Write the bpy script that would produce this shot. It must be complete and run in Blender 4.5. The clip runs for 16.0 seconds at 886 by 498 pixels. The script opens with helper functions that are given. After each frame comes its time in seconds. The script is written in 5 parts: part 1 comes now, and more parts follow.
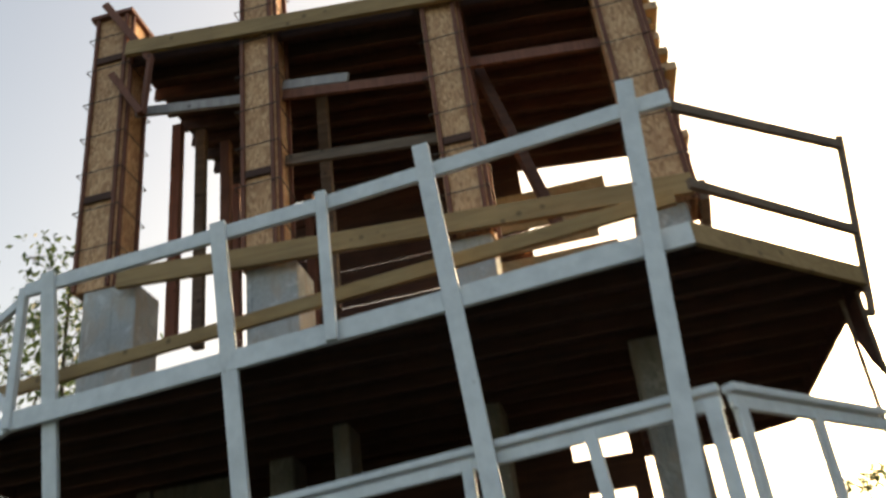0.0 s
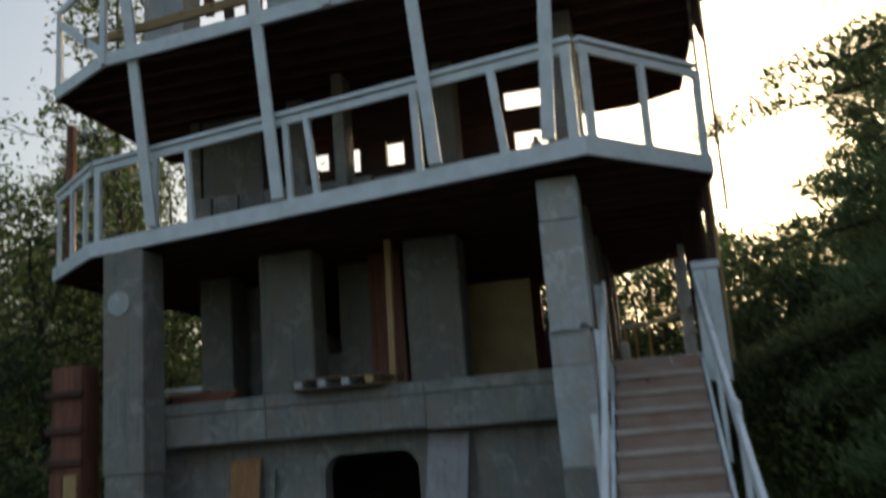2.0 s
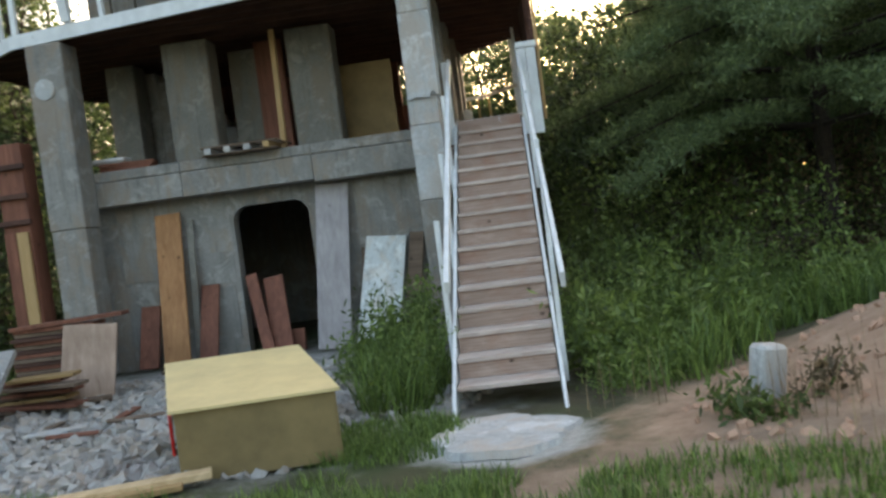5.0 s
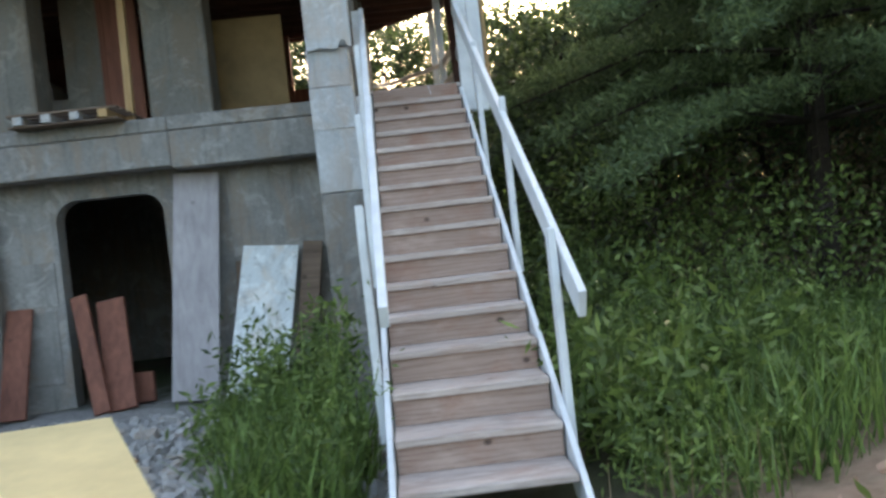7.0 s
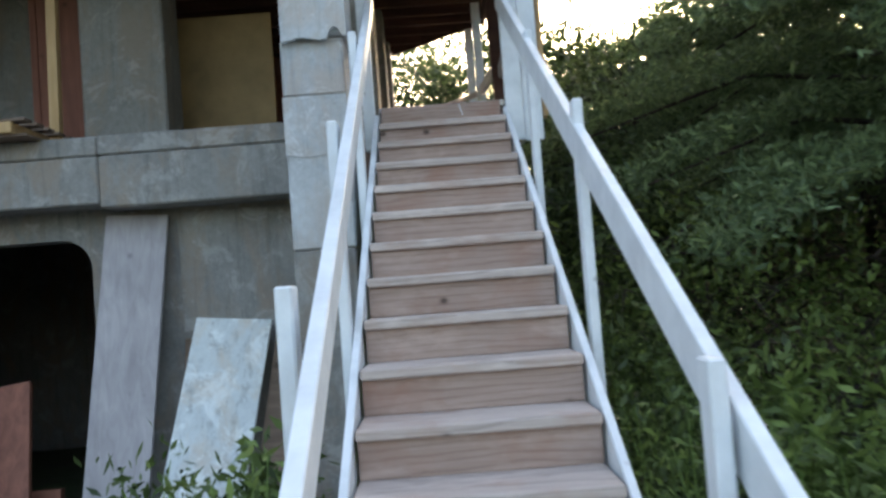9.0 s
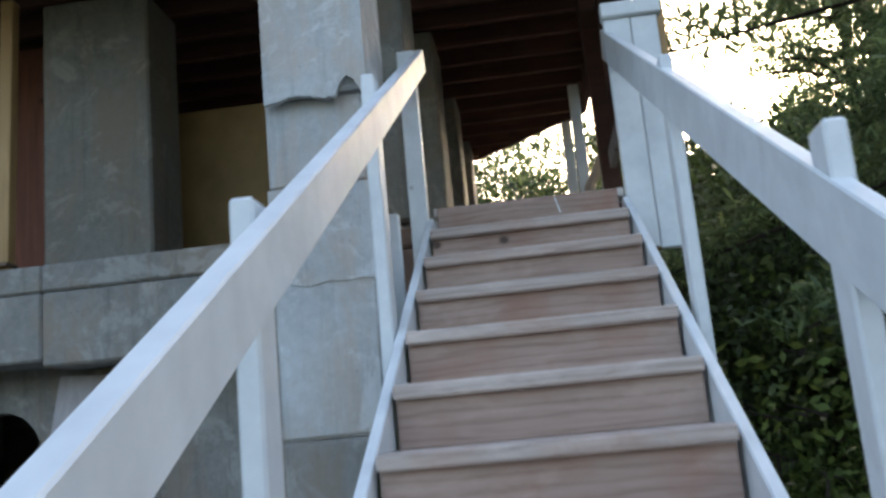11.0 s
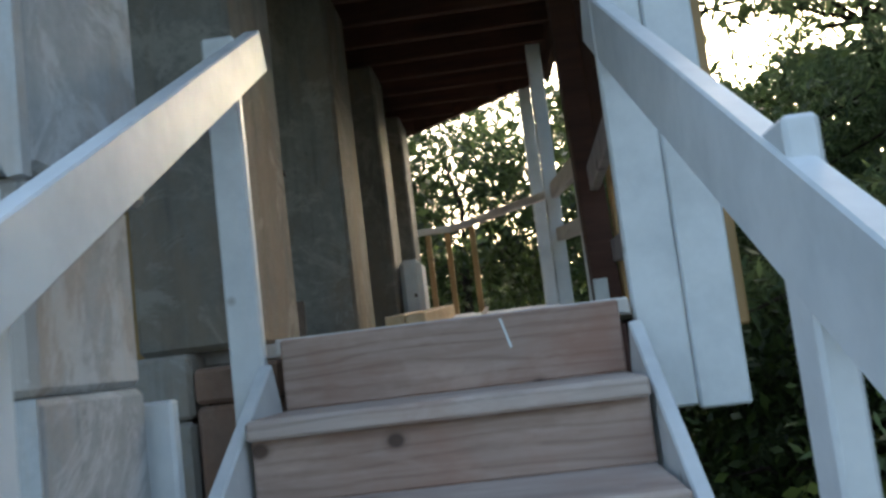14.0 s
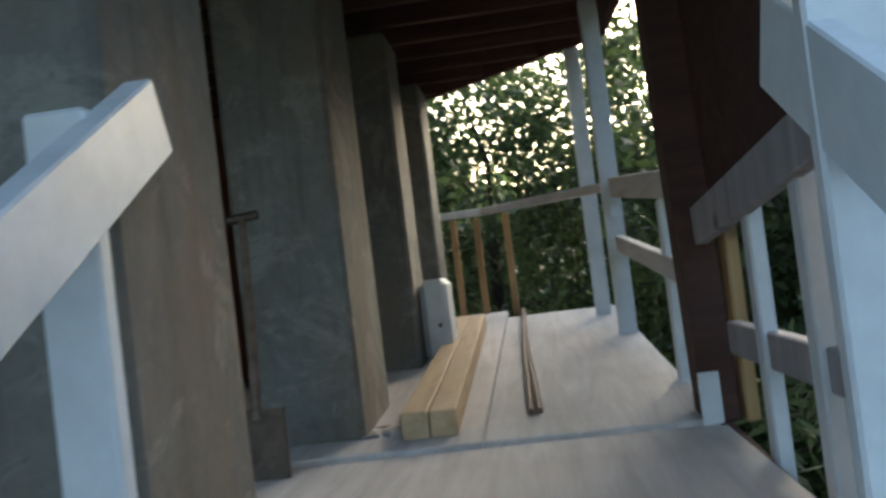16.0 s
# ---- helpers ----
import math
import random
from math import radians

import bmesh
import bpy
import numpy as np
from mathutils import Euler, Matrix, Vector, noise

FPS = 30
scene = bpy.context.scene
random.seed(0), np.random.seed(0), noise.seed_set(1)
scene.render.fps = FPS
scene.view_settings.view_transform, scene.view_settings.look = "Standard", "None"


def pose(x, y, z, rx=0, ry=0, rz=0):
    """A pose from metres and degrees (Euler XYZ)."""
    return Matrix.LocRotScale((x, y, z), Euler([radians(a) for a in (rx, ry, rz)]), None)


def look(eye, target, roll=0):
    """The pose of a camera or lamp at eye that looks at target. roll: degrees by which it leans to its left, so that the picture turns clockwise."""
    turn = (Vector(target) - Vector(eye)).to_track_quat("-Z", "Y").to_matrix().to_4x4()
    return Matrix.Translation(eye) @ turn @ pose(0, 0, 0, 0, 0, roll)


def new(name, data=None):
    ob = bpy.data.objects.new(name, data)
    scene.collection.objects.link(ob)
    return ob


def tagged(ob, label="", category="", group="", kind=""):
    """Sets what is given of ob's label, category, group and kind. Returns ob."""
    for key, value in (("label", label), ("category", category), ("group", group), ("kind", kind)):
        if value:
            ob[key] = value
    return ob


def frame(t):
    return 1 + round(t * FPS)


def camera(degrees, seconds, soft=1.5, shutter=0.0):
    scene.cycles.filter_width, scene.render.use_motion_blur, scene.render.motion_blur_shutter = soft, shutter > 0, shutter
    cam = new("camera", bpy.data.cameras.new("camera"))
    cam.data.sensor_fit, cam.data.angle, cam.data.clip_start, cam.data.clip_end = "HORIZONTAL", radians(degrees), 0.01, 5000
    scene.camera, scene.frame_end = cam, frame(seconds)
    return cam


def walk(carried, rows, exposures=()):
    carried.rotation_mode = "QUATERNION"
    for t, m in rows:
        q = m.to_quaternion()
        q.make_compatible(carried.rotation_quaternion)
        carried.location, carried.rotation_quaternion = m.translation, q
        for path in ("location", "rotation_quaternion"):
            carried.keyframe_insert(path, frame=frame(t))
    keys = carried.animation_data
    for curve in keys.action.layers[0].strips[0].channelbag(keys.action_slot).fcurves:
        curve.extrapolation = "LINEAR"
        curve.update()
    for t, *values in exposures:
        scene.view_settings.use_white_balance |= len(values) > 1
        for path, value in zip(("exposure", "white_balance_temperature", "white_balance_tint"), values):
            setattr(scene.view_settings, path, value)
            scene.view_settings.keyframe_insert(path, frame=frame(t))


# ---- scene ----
cam = camera(51.61, 16.0, soft=2.7, shutter=0.5)


def eye_pose(x, y, z, yaw, pitch, roll):
    """Camera pose from metres and degrees: yaw to the left, pitch up, roll as in look()."""
    a, b = radians(yaw), radians(pitch)
    way = Vector((-math.sin(a) * math.cos(b), math.cos(a) * math.cos(b), math.sin(b)))
    return look((x, y, z), Vector((x, y, z)) + way * 4, roll)


# seconds, place, yaw, pitch, roll
WALK = [
    (0, -0.633, -1.694, 3.903, 9.54, 29.86, -7.66),
    (0.5, -0.203, -2.344, 3.340, 11.46, 26.47, -6.32),
    (1, -0.111, -2.691, 3.123, 11.66, 20.27, -5.95),
    (1.5, 0.066, -3.350, 2.684, 12.24, 16.49, -5.58),
    (2, 0.438, -4.337, 2.035, 12.61, 12.47, -4.52),
    (2.5, 0.840, -5.462, 1.596, 11.51, 7.95, -4.73),
    (3, 0.807, -7.099, 1.612, 8.55, 3.68, -2.84),
    (3.5, 0.710, -8.298, 1.666, 7.15, -0.99, -4.67),
    (4, 0.817, -8.439, 1.678, 6.46, -0.67, -6.49),
    (4.5, 0.803, -7.879, 1.609, 6.03, -1.70, -6.90),
    (7, 0.169, -3.839, 1.309, -2.23, -0.71, -6.37),
    (7.5, 0.220, -3.240, 1.579, -4.11, 0.08, -4.23),
    (8, 0.263, -2.565, 1.471, -3.73, 0.88, -3.47),
    (10.5, 0.405, 0.551, 1.568, 5.29, 9.17, -6.06),
    (11, 0.420, 0.992, 1.789, 5.61, 11.25, -5.33),
    (11.5, 0.410, 1.343, 1.950, 5.84, 10.37, -6.60),
    (12, 0.486, 1.682, 2.117, 4.99, 9.91, -4.44),
    (12.5, 0.494, 1.984, 2.242, 4.33, 9.33, -4.79),
    (13, 0.539, 2.311, 2.407, 5.15, 8.40, -4.65),
    (13.5, 0.536, 2.605, 2.576, 5.34, 7.74, -5.72),
    (14, 0.578, 2.857, 2.711, 3.77, 6.63, -6.89),
    (14.5, 0.569, 3.129, 2.859, 6.43, 5.59, -6.03),
    (15, 0.545, 3.399, 3.010, 4.56, 4.35, -6.06),
    (15.5, 0.543, 3.687, 3.162, 8.42, 3.45, -6.88),
    (16, 0.503, 3.963, 3.309, 5.54, 1.82, -6.97),
]
EXPOSURES = [(0, 1.7, 7750, 10), (0.5, 1.7, 7500, 10), (1.0, 1.55, 7300, 9), (1.5, 1.42, 7100, 8), (2.0, 1.2, 6900, 8), (2.5, 1.2, 6900, 7), (3.0, 1.75, 7400, 7), (3.5, 2.4, 7700, 7),
             (4.5, 2.7, 7700, 9), (7.0, 3.0, 7000, 12), (8.0, 3.0, 6900, 12), (10.5, 2.75, 6700, 13), (12, 2.62, 6400, 11), (14, 2.45, 6250, 8), (16, 2.6, 5850, 6)]
walk(cam, [(r[0], eye_pose(*r[1:])) for r in WALK], EXPOSURES)

# ---- light: late overcast daylight, the brighter sky behind the building ----
world = bpy.data.worlds.new("world")
scene.world = world
world.use_nodes = True
wn = world.node_tree.nodes
sky = wn.new("ShaderNodeTexSky")
sky.sky_type = "NISHITA"
sky.sun_disc = False
sky.sun_elevation, sky.sun_rotation = radians(14), radians(25)
sky.air_density, sky.dust_density, sky.ozone_density = 1.0, 7.0, 0.6
world.node_tree.links.new(sky.outputs[0], wn["Background"].inputs[0])
wn["Background"].inputs[1].default_value = 0.13
sun = new("sun", bpy.data.lights.new("sun", "SUN"))
sun.data.energy, sun.data.angle, sun.data.color = 0.5, radians(25), (1.0, 0.93, 0.84)
sun.matrix_world = look((12, 26, 12), (0, 0, 2))


# ---- materials ----
def material(name, build):
    m = bpy.data.materials.new(name)
    m.use_nodes = True
    nt = m.node_tree
    b = nt.nodes["Principled BSDF"]
    build(nt, b)
    return m


def node(nt, kind, **values):
    n = nt.nodes.new(kind)
    for k, v in values.items():
        n.inputs[k].default_value = v
    return n


def ramp(nt, fac, stops):
    r = nt.nodes.new("ShaderNodeValToRGB")
    while len(r.color_ramp.elements) < len(stops):
        r.color_ramp.elements.new(0.5)
    for e, (p, c) in zip(r.color_ramp.elements, stops):
        e.position, e.color = p, (*c, 1)
    nt.links.new(fac, r.inputs[0])
    return r.outputs[0]


def mix(nt, fac, a, b, mode="MIX"):
    m = nt.nodes.new("ShaderNodeMix")
    m.data_type, m.blend_type = "RGBA", mode
    for sock, v in ((m.inputs[0], fac), (m.inputs[6], a), (m.inputs[7], b)):
        if isinstance(v, (int, float)):
            sock.default_value = v
        elif isinstance(v, tuple):
            sock.default_value = (*v, 1)
        else:
            nt.links.new(v, sock)
    return m.outputs[2]


def coords(nt, scale=(1, 1, 1), jitter=True):
    """Object coordinates, shifted from piece to piece."""
    c = nt.nodes.new("ShaderNodeTexCoord")
    v = c.outputs["Object"]
    if jitter:
        info = nt.nodes.new("ShaderNodeObjectInfo")
        mul = node(nt, "ShaderNodeMath")
        mul.operation = "MULTIPLY"
        mul.inputs[1].default_value = 37.0
        nt.links.new(info.outputs["Random"], mul.inputs[0])
        add = nt.nodes.new("ShaderNodeVectorMath")
        nt.links.new(v, add.inputs[0])
        nt.links.new(mul.outputs[0], add.inputs[1])
        v = add.outputs[0]
    mp = nt.nodes.new("ShaderNodeMapping")
    mp.inputs["Scale"].default_value = scale
    nt.links.new(v, mp.inputs[0])
    return mp.outputs[0]


def noise_at(nt, vec, scale, detail=6, rough=0.6, distort=0.0):
    n = node(nt, "ShaderNodeTexNoise", Scale=scale, Detail=detail, Roughness=rough, Distortion=distort)
    nt.links.new(vec, n.inputs["Vector"])
    return n.outputs["Fac"]


def bump(nt, b, height, strength, distance=0.01):
    u = node(nt, "ShaderNodeBump", Strength=strength, Distance=distance)
    nt.links.new(height, u.inputs["Height"])
    nt.links.new(u.outputs[0], b.inputs["Normal"])


def wood(name, dark, light, stretch, rough=0.75, stain=0.5, knots=True):
    """Sawn wood with grain along the axis that stretch squeezes, stains and knots."""
    def build(nt, b):
        v = coords(nt, stretch)
        g = noise_at(nt, v, 9, 8, 0.65, 0.6)
        c = ramp(nt, g, [(0.3, dark), (0.7, light)])
        s = noise_at(nt, coords(nt), 2.2, 4)
        c = mix(nt, ramp(nt, s, [(0.4, (0, 0, 0)), (0.75, (stain,) * 3)]), c, tuple(x * 0.5 for x in dark))
        if knots:
            vo = node(nt, "ShaderNodeTexVoronoi", Scale=4.3)
            nt.links.new(coords(nt, (1, 1, 1)), vo.inputs["Vector"])
            k = ramp(nt, vo.outputs["Distance"], [(0.05, (0.85,) * 3), (0.15, (0, 0, 0))])
            c = mix(nt, k, c, tuple(x * 0.4 for x in dark))
        nt.links.new(c, b.inputs["Base Color"])
        b.inputs["Roughness"].default_value = rough
        bump(nt, b, g, 0.35, 0.006)
    return material(name, build)


def build_step(name, dark, light):
    """Worn stair board: long fine grain, wavy growth rings, knots, reddish and bleached patches."""
    def build(nt, b):
        v = coords(nt)
        warp = noise_at(nt, coords(nt, (0.8, 3, 3)), 3, 3, 0.5)
        fine = noise_at(nt, coords(nt, (0.07, 1.2, 1.2)), 40, 6, 0.65, 1.2)
        wave = node(nt, "ShaderNodeTexWave", Scale=6.0, Distortion=9.0, Detail=3.0)
        wave.inputs["Detail Scale"].default_value = 1.2
        wave.bands_direction = "Z"
        nt.links.new(coords(nt, (0.22, 0.9, 1.6)), wave.inputs["Vector"])
        c = ramp(nt, fine, [(0.1, dark), (0.8, light)])
        rings = ramp(nt, wave.outputs["Fac"], [(0.0, (0.38,) * 3), (0.3, (0.0,) * 3)])
        c = mix(nt, rings, c, tuple(x * 0.62 for x in dark))
        red = noise_at(nt, v, 2.6, 5, 0.65)
        c = mix(nt, ramp(nt, red, [(0.5, (0, 0, 0)), (0.72, (0.55,) * 3)]), c, (dark[0] * 1.15, dark[1] * 0.85, dark[2] * 0.7))
        pale = noise_at(nt, coords(nt, (0.5, 1.4, 1.4)), 4.5, 8, 0.72, 0.4)
        c = mix(nt, ramp(nt, pale, [(0.5, (0, 0, 0)), (0.68, (0.6,) * 3)]), c, tuple(min(1, x * 1.2) for x in light))
        vo = node(nt, "ShaderNodeTexVoronoi", Scale=4.6)
        nt.links.new(coords(nt, (0.8, 1, 1)), vo.inputs["Vector"])
        c = mix(nt, ramp(nt, vo.outputs["Distance"], [(0.055, (0.9,) * 3), (0.085, (0.25,) * 3), (0.13, (0, 0, 0))]), c, tuple(x * 0.28 for x in dark))
        nt.links.new(c, b.inputs["Base Color"])
        b.inputs["Roughness"].default_value = 0.82
        bump(nt, b, mix(nt, 0.5, fine, warp), 0.5, 0.006)
    return material(name, build)


def build_concrete(dark, light, streak=0.4):
    def build(nt, b):
        v = coords(nt)
        big = noise_at(nt, v, 1.3, 6, 0.6)
        fine = noise_at(nt, v, 28, 8, 0.7)
        c = ramp(nt, big, [(0.3, dark), (0.7, light)])
        c = mix(nt, 0.35, c, ramp(nt, fine, [(0.35, dark), (0.65, light)]))
        run = noise_at(nt, coords(nt, (5, 5, 0.35)), 2.5, 5, 0.7)
        c = mix(nt, ramp(nt, run, [(0.52, (0, 0, 0)), (0.75, (streak,) * 3)]), c, tuple(x * 0.45 for x in dark))
        # rusty wash-down and lime bloom
        rust = noise_at(nt, coords(nt, (2.2, 2.2, 0.9)), 1.7, 7, 0.68, 0.5)
        c = mix(nt, ramp(nt, rust, [(0.46, (0, 0, 0)), (0.6, (0.6,) * 3)]), c, (light[0] * 0.85, light[1] * 0.68, light[2] * 0.55))
        bloom = noise_at(nt, v, 3.1, 9, 0.75, 0.8)
        c = mix(nt, ramp(nt, bloom, [(0.53, (0, 0, 0)), (0.6, (0.45,) * 3)]), c, tuple(min(1, x * 1.35) for x in light))
        pits = node(nt, "ShaderNodeTexVoronoi", Scale=16)
        nt.links.new(v, pits.inputs["Vector"])
        c = mix(nt, ramp(nt, pits.outputs["Distance"], [(0.05, (0.3,) * 3), (0.11, (0, 0, 0))]), c, tuple(x * 0.4 for x in dark))
        nt.links.new(c, b.inputs["Base Color"])
        b.inputs["Roughness"].default_value = 0.88
        h = mix(nt, 0.5, big, fine)
        bump(nt, b, h, 0.5, 0.015)
    return build


def build_paint(nt, b):
    """Brushed white paint, scuffed and dirty, on sawn wood."""
    v = coords(nt)
    d = noise_at(nt, v, 5, 8, 0.65)
    c = ramp(nt, d, [(0.28, (0.58, 0.62, 0.65)), (0.6, (0.74, 0.78, 0.81))])
    s = noise_at(nt, v, 1.8, 10, 0.75, 0.4)
    c = mix(nt, ramp(nt, s, [(0.62, (0, 0, 0)), (0.78, (0.55,) * 3)]), c, (0.33, 0.31, 0.28))
    vo = node(nt, "ShaderNodeTexVoronoi", Scale=3.5)
    nt.links.new(v, vo.inputs["Vector"])
    c = mix(nt, ramp(nt, vo.outputs["Distance"], [(0.03, (0.7,) * 3), (0.06, (0, 0, 0))]), c, (0.3, 0.3, 0.3))
    nt.links.new(c, b.inputs["Base Color"])
    b.inputs["Roughness"].default_value = 0.5
    bump(nt, b, noise_at(nt, v, 40, 5), 0.2, 0.004)


def build_osb(nt, b):
    """Pressed strand board."""
    v = coords(nt)
    vo = node(nt, "ShaderNodeTexVoronoi", Scale=42)
    w = nt.nodes.new("ShaderNodeMapping")
    w.inputs["Scale"].default_value = (1.0, 1.0, 0.45)
    w.inputs["Rotation"].default_value = (0.4, 0.5, 0.3)
    nt.links.new(v, w.inputs[0])
    nt.links.new(w.outputs[0], vo.inputs["Vector"])
    c = ramp(nt, vo.outputs["Color"], [(0.1, (0.42, 0.21, 0.10)), (0.5, (0.60, 0.34, 0.18)), (0.9, (0.73, 0.47, 0.27))])
    s = noise_at(nt, v, 2.5, 5)
    c = mix(nt, ramp(nt, s, [(0.5, (0, 0, 0)), (0.8, (0.4,) * 3)]), c, (0.24, 0.12, 0.065))
    nt.links.new(c, b.inputs["Base Color"])
    b.inputs["Roughness"].default_value = 0.7
    bump(nt, b, vo.outputs["Distance"], 0.3, 0.004)


def build_plain(color, rough=0.6, vary=0.25, metal=0.0, scale=6):
    def build(nt, b):
        n = noise_at(nt, coords(nt), scale, 8, 0.65)
        c = ramp(nt, n, [(0.3, tuple(x * (1 - vary) for x in color)), (0.7, tuple(min(1, x * (1 + vary)) for x in color))])
        nt.links.new(c, b.inputs["Base Color"])
        b.inputs["Roughness"].default_value, b.inputs["Metallic"].default_value = rough, metal
        bump(nt, b, n, 0.25, 0.006)
    return build


def build_leaf(dark, light, sheen=0.5):
    """Leaves that differ one from the next, with some light through them."""
    def build(nt, b):
        g = nt.nodes.new("ShaderNodeNewGeometry")
        c = ramp(nt, g.outputs["Random Per Island"], [(0.0, dark), (0.75, light), (1.0, tuple(min(1, x * 1.5) for x in light))])
        nt.links.new(c, b.inputs["Base Color"])
        b.inputs["Roughness"].default_value = sheen
        tr = nt.nodes.new("ShaderNodeBsdfTranslucent")
        nt.links.new(c, tr.inputs[0])
        ms = nt.nodes.new("ShaderNodeMixShader")
        ms.inputs[0].default_value = 0.42
        nt.links.new(b.outputs[0], ms.inputs[1])
        nt.links.new(tr.outputs[0], ms.inputs[2])
        nt.links.new(ms.outputs[0], nt.nodes["Material Output"].inputs[0])
    return build


def near_spot(nt, pos, x, y, rx, ry):
    """1 inside an ellipse with a ragged rim, 0 outside."""
    m = nt.nodes.new("ShaderNodeMapping")
    m.vector_type = "TEXTURE"
    m.inputs["Location"].default_value, m.inputs["Scale"].default_value = (x, y, 0), (rx, ry, 1e4)
    nt.links.new(pos, m.inputs[0])
    ln = nt.nodes.new("ShaderNodeVectorMath")
    ln.operation = "LENGTH"
    nt.links.new(m.outputs[0], ln.inputs[0])
    add = nt.nodes.new("ShaderNodeMath")
    nt.links.new(ln.outputs["Value"], add.inputs[0])
    nz = noise_at(nt, pos, 1.4, 6, 0.7)
    nt.links.new(nz, add.inputs[1])
    return clamp01(nt, add.outputs[0])


def clamp01(nt, value):
    r = nt.nodes.new("ShaderNodeMapRange")
    r.inputs["From Min"].default_value, r.inputs["From Max"].default_value = 1.65, 1.35
    nt.links.new(value, r.inputs["Value"])
    return r.outputs[0]


def build_ground(nt, b):
    pos = nt.nodes.new("ShaderNodeNewGeometry").outputs["Position"]
    big, mid, fine = noise_at(nt, pos, 0.5, 6), noise_at(nt, pos, 4, 8, 0.7), noise_at(nt, pos, 22, 8, 0.75)
    soil = ramp(nt, mid, [(0.3, (0.035, 0.032, 0.018)), (0.7, (0.10, 0.085, 0.045))])
    green = ramp(nt, fine, [(0.3, (0.025, 0.04, 0.012)), (0.7, (0.07, 0.10, 0.03))])
    c = mix(nt, ramp(nt, big, [(0.4, (0, 0, 0)), (0.6, (1, 1, 1))]), soil, green)
    sand = ramp(nt, mid, [(0.3, (0.30, 0.19, 0.13)), (0.7, (0.47, 0.33, 0.24))])
    c = mix(nt, near_spot(nt, pos, 4.4, -1.4, 3.4, 2.6), c, sand)
    c = mix(nt, near_spot(nt, pos, 1.6, -2.2, 1.6, 0.9), c, ramp(nt, mid, [(0.3, (0.20, 0.14, 0.10)), (0.7, (0.36, 0.27, 0.2))]))
    grit = ramp(nt, fine, [(0.3, (0.16, 0.155, 0.15)), (0.7, (0.44, 0.43, 0.41))])
    c = mix(nt, near_spot(nt, pos, -3.2, 2.2, 3.6, 3.6), c, grit)
    c = mix(nt, near_spot(nt, pos, 0.42, -0.72, 0.62, 0.6), c, ramp(nt, fine, [(0.3, (0.3, 0.3, 0.29)), (0.7, (0.52, 0.52, 0.5))]))
    nt.links.new(c, b.inputs["Base Color"])
    b.inputs["Roughness"].default_value = 0.95
    bump(nt, b, mix(nt, 0.5, mid, fine), 0.9, 0.05)


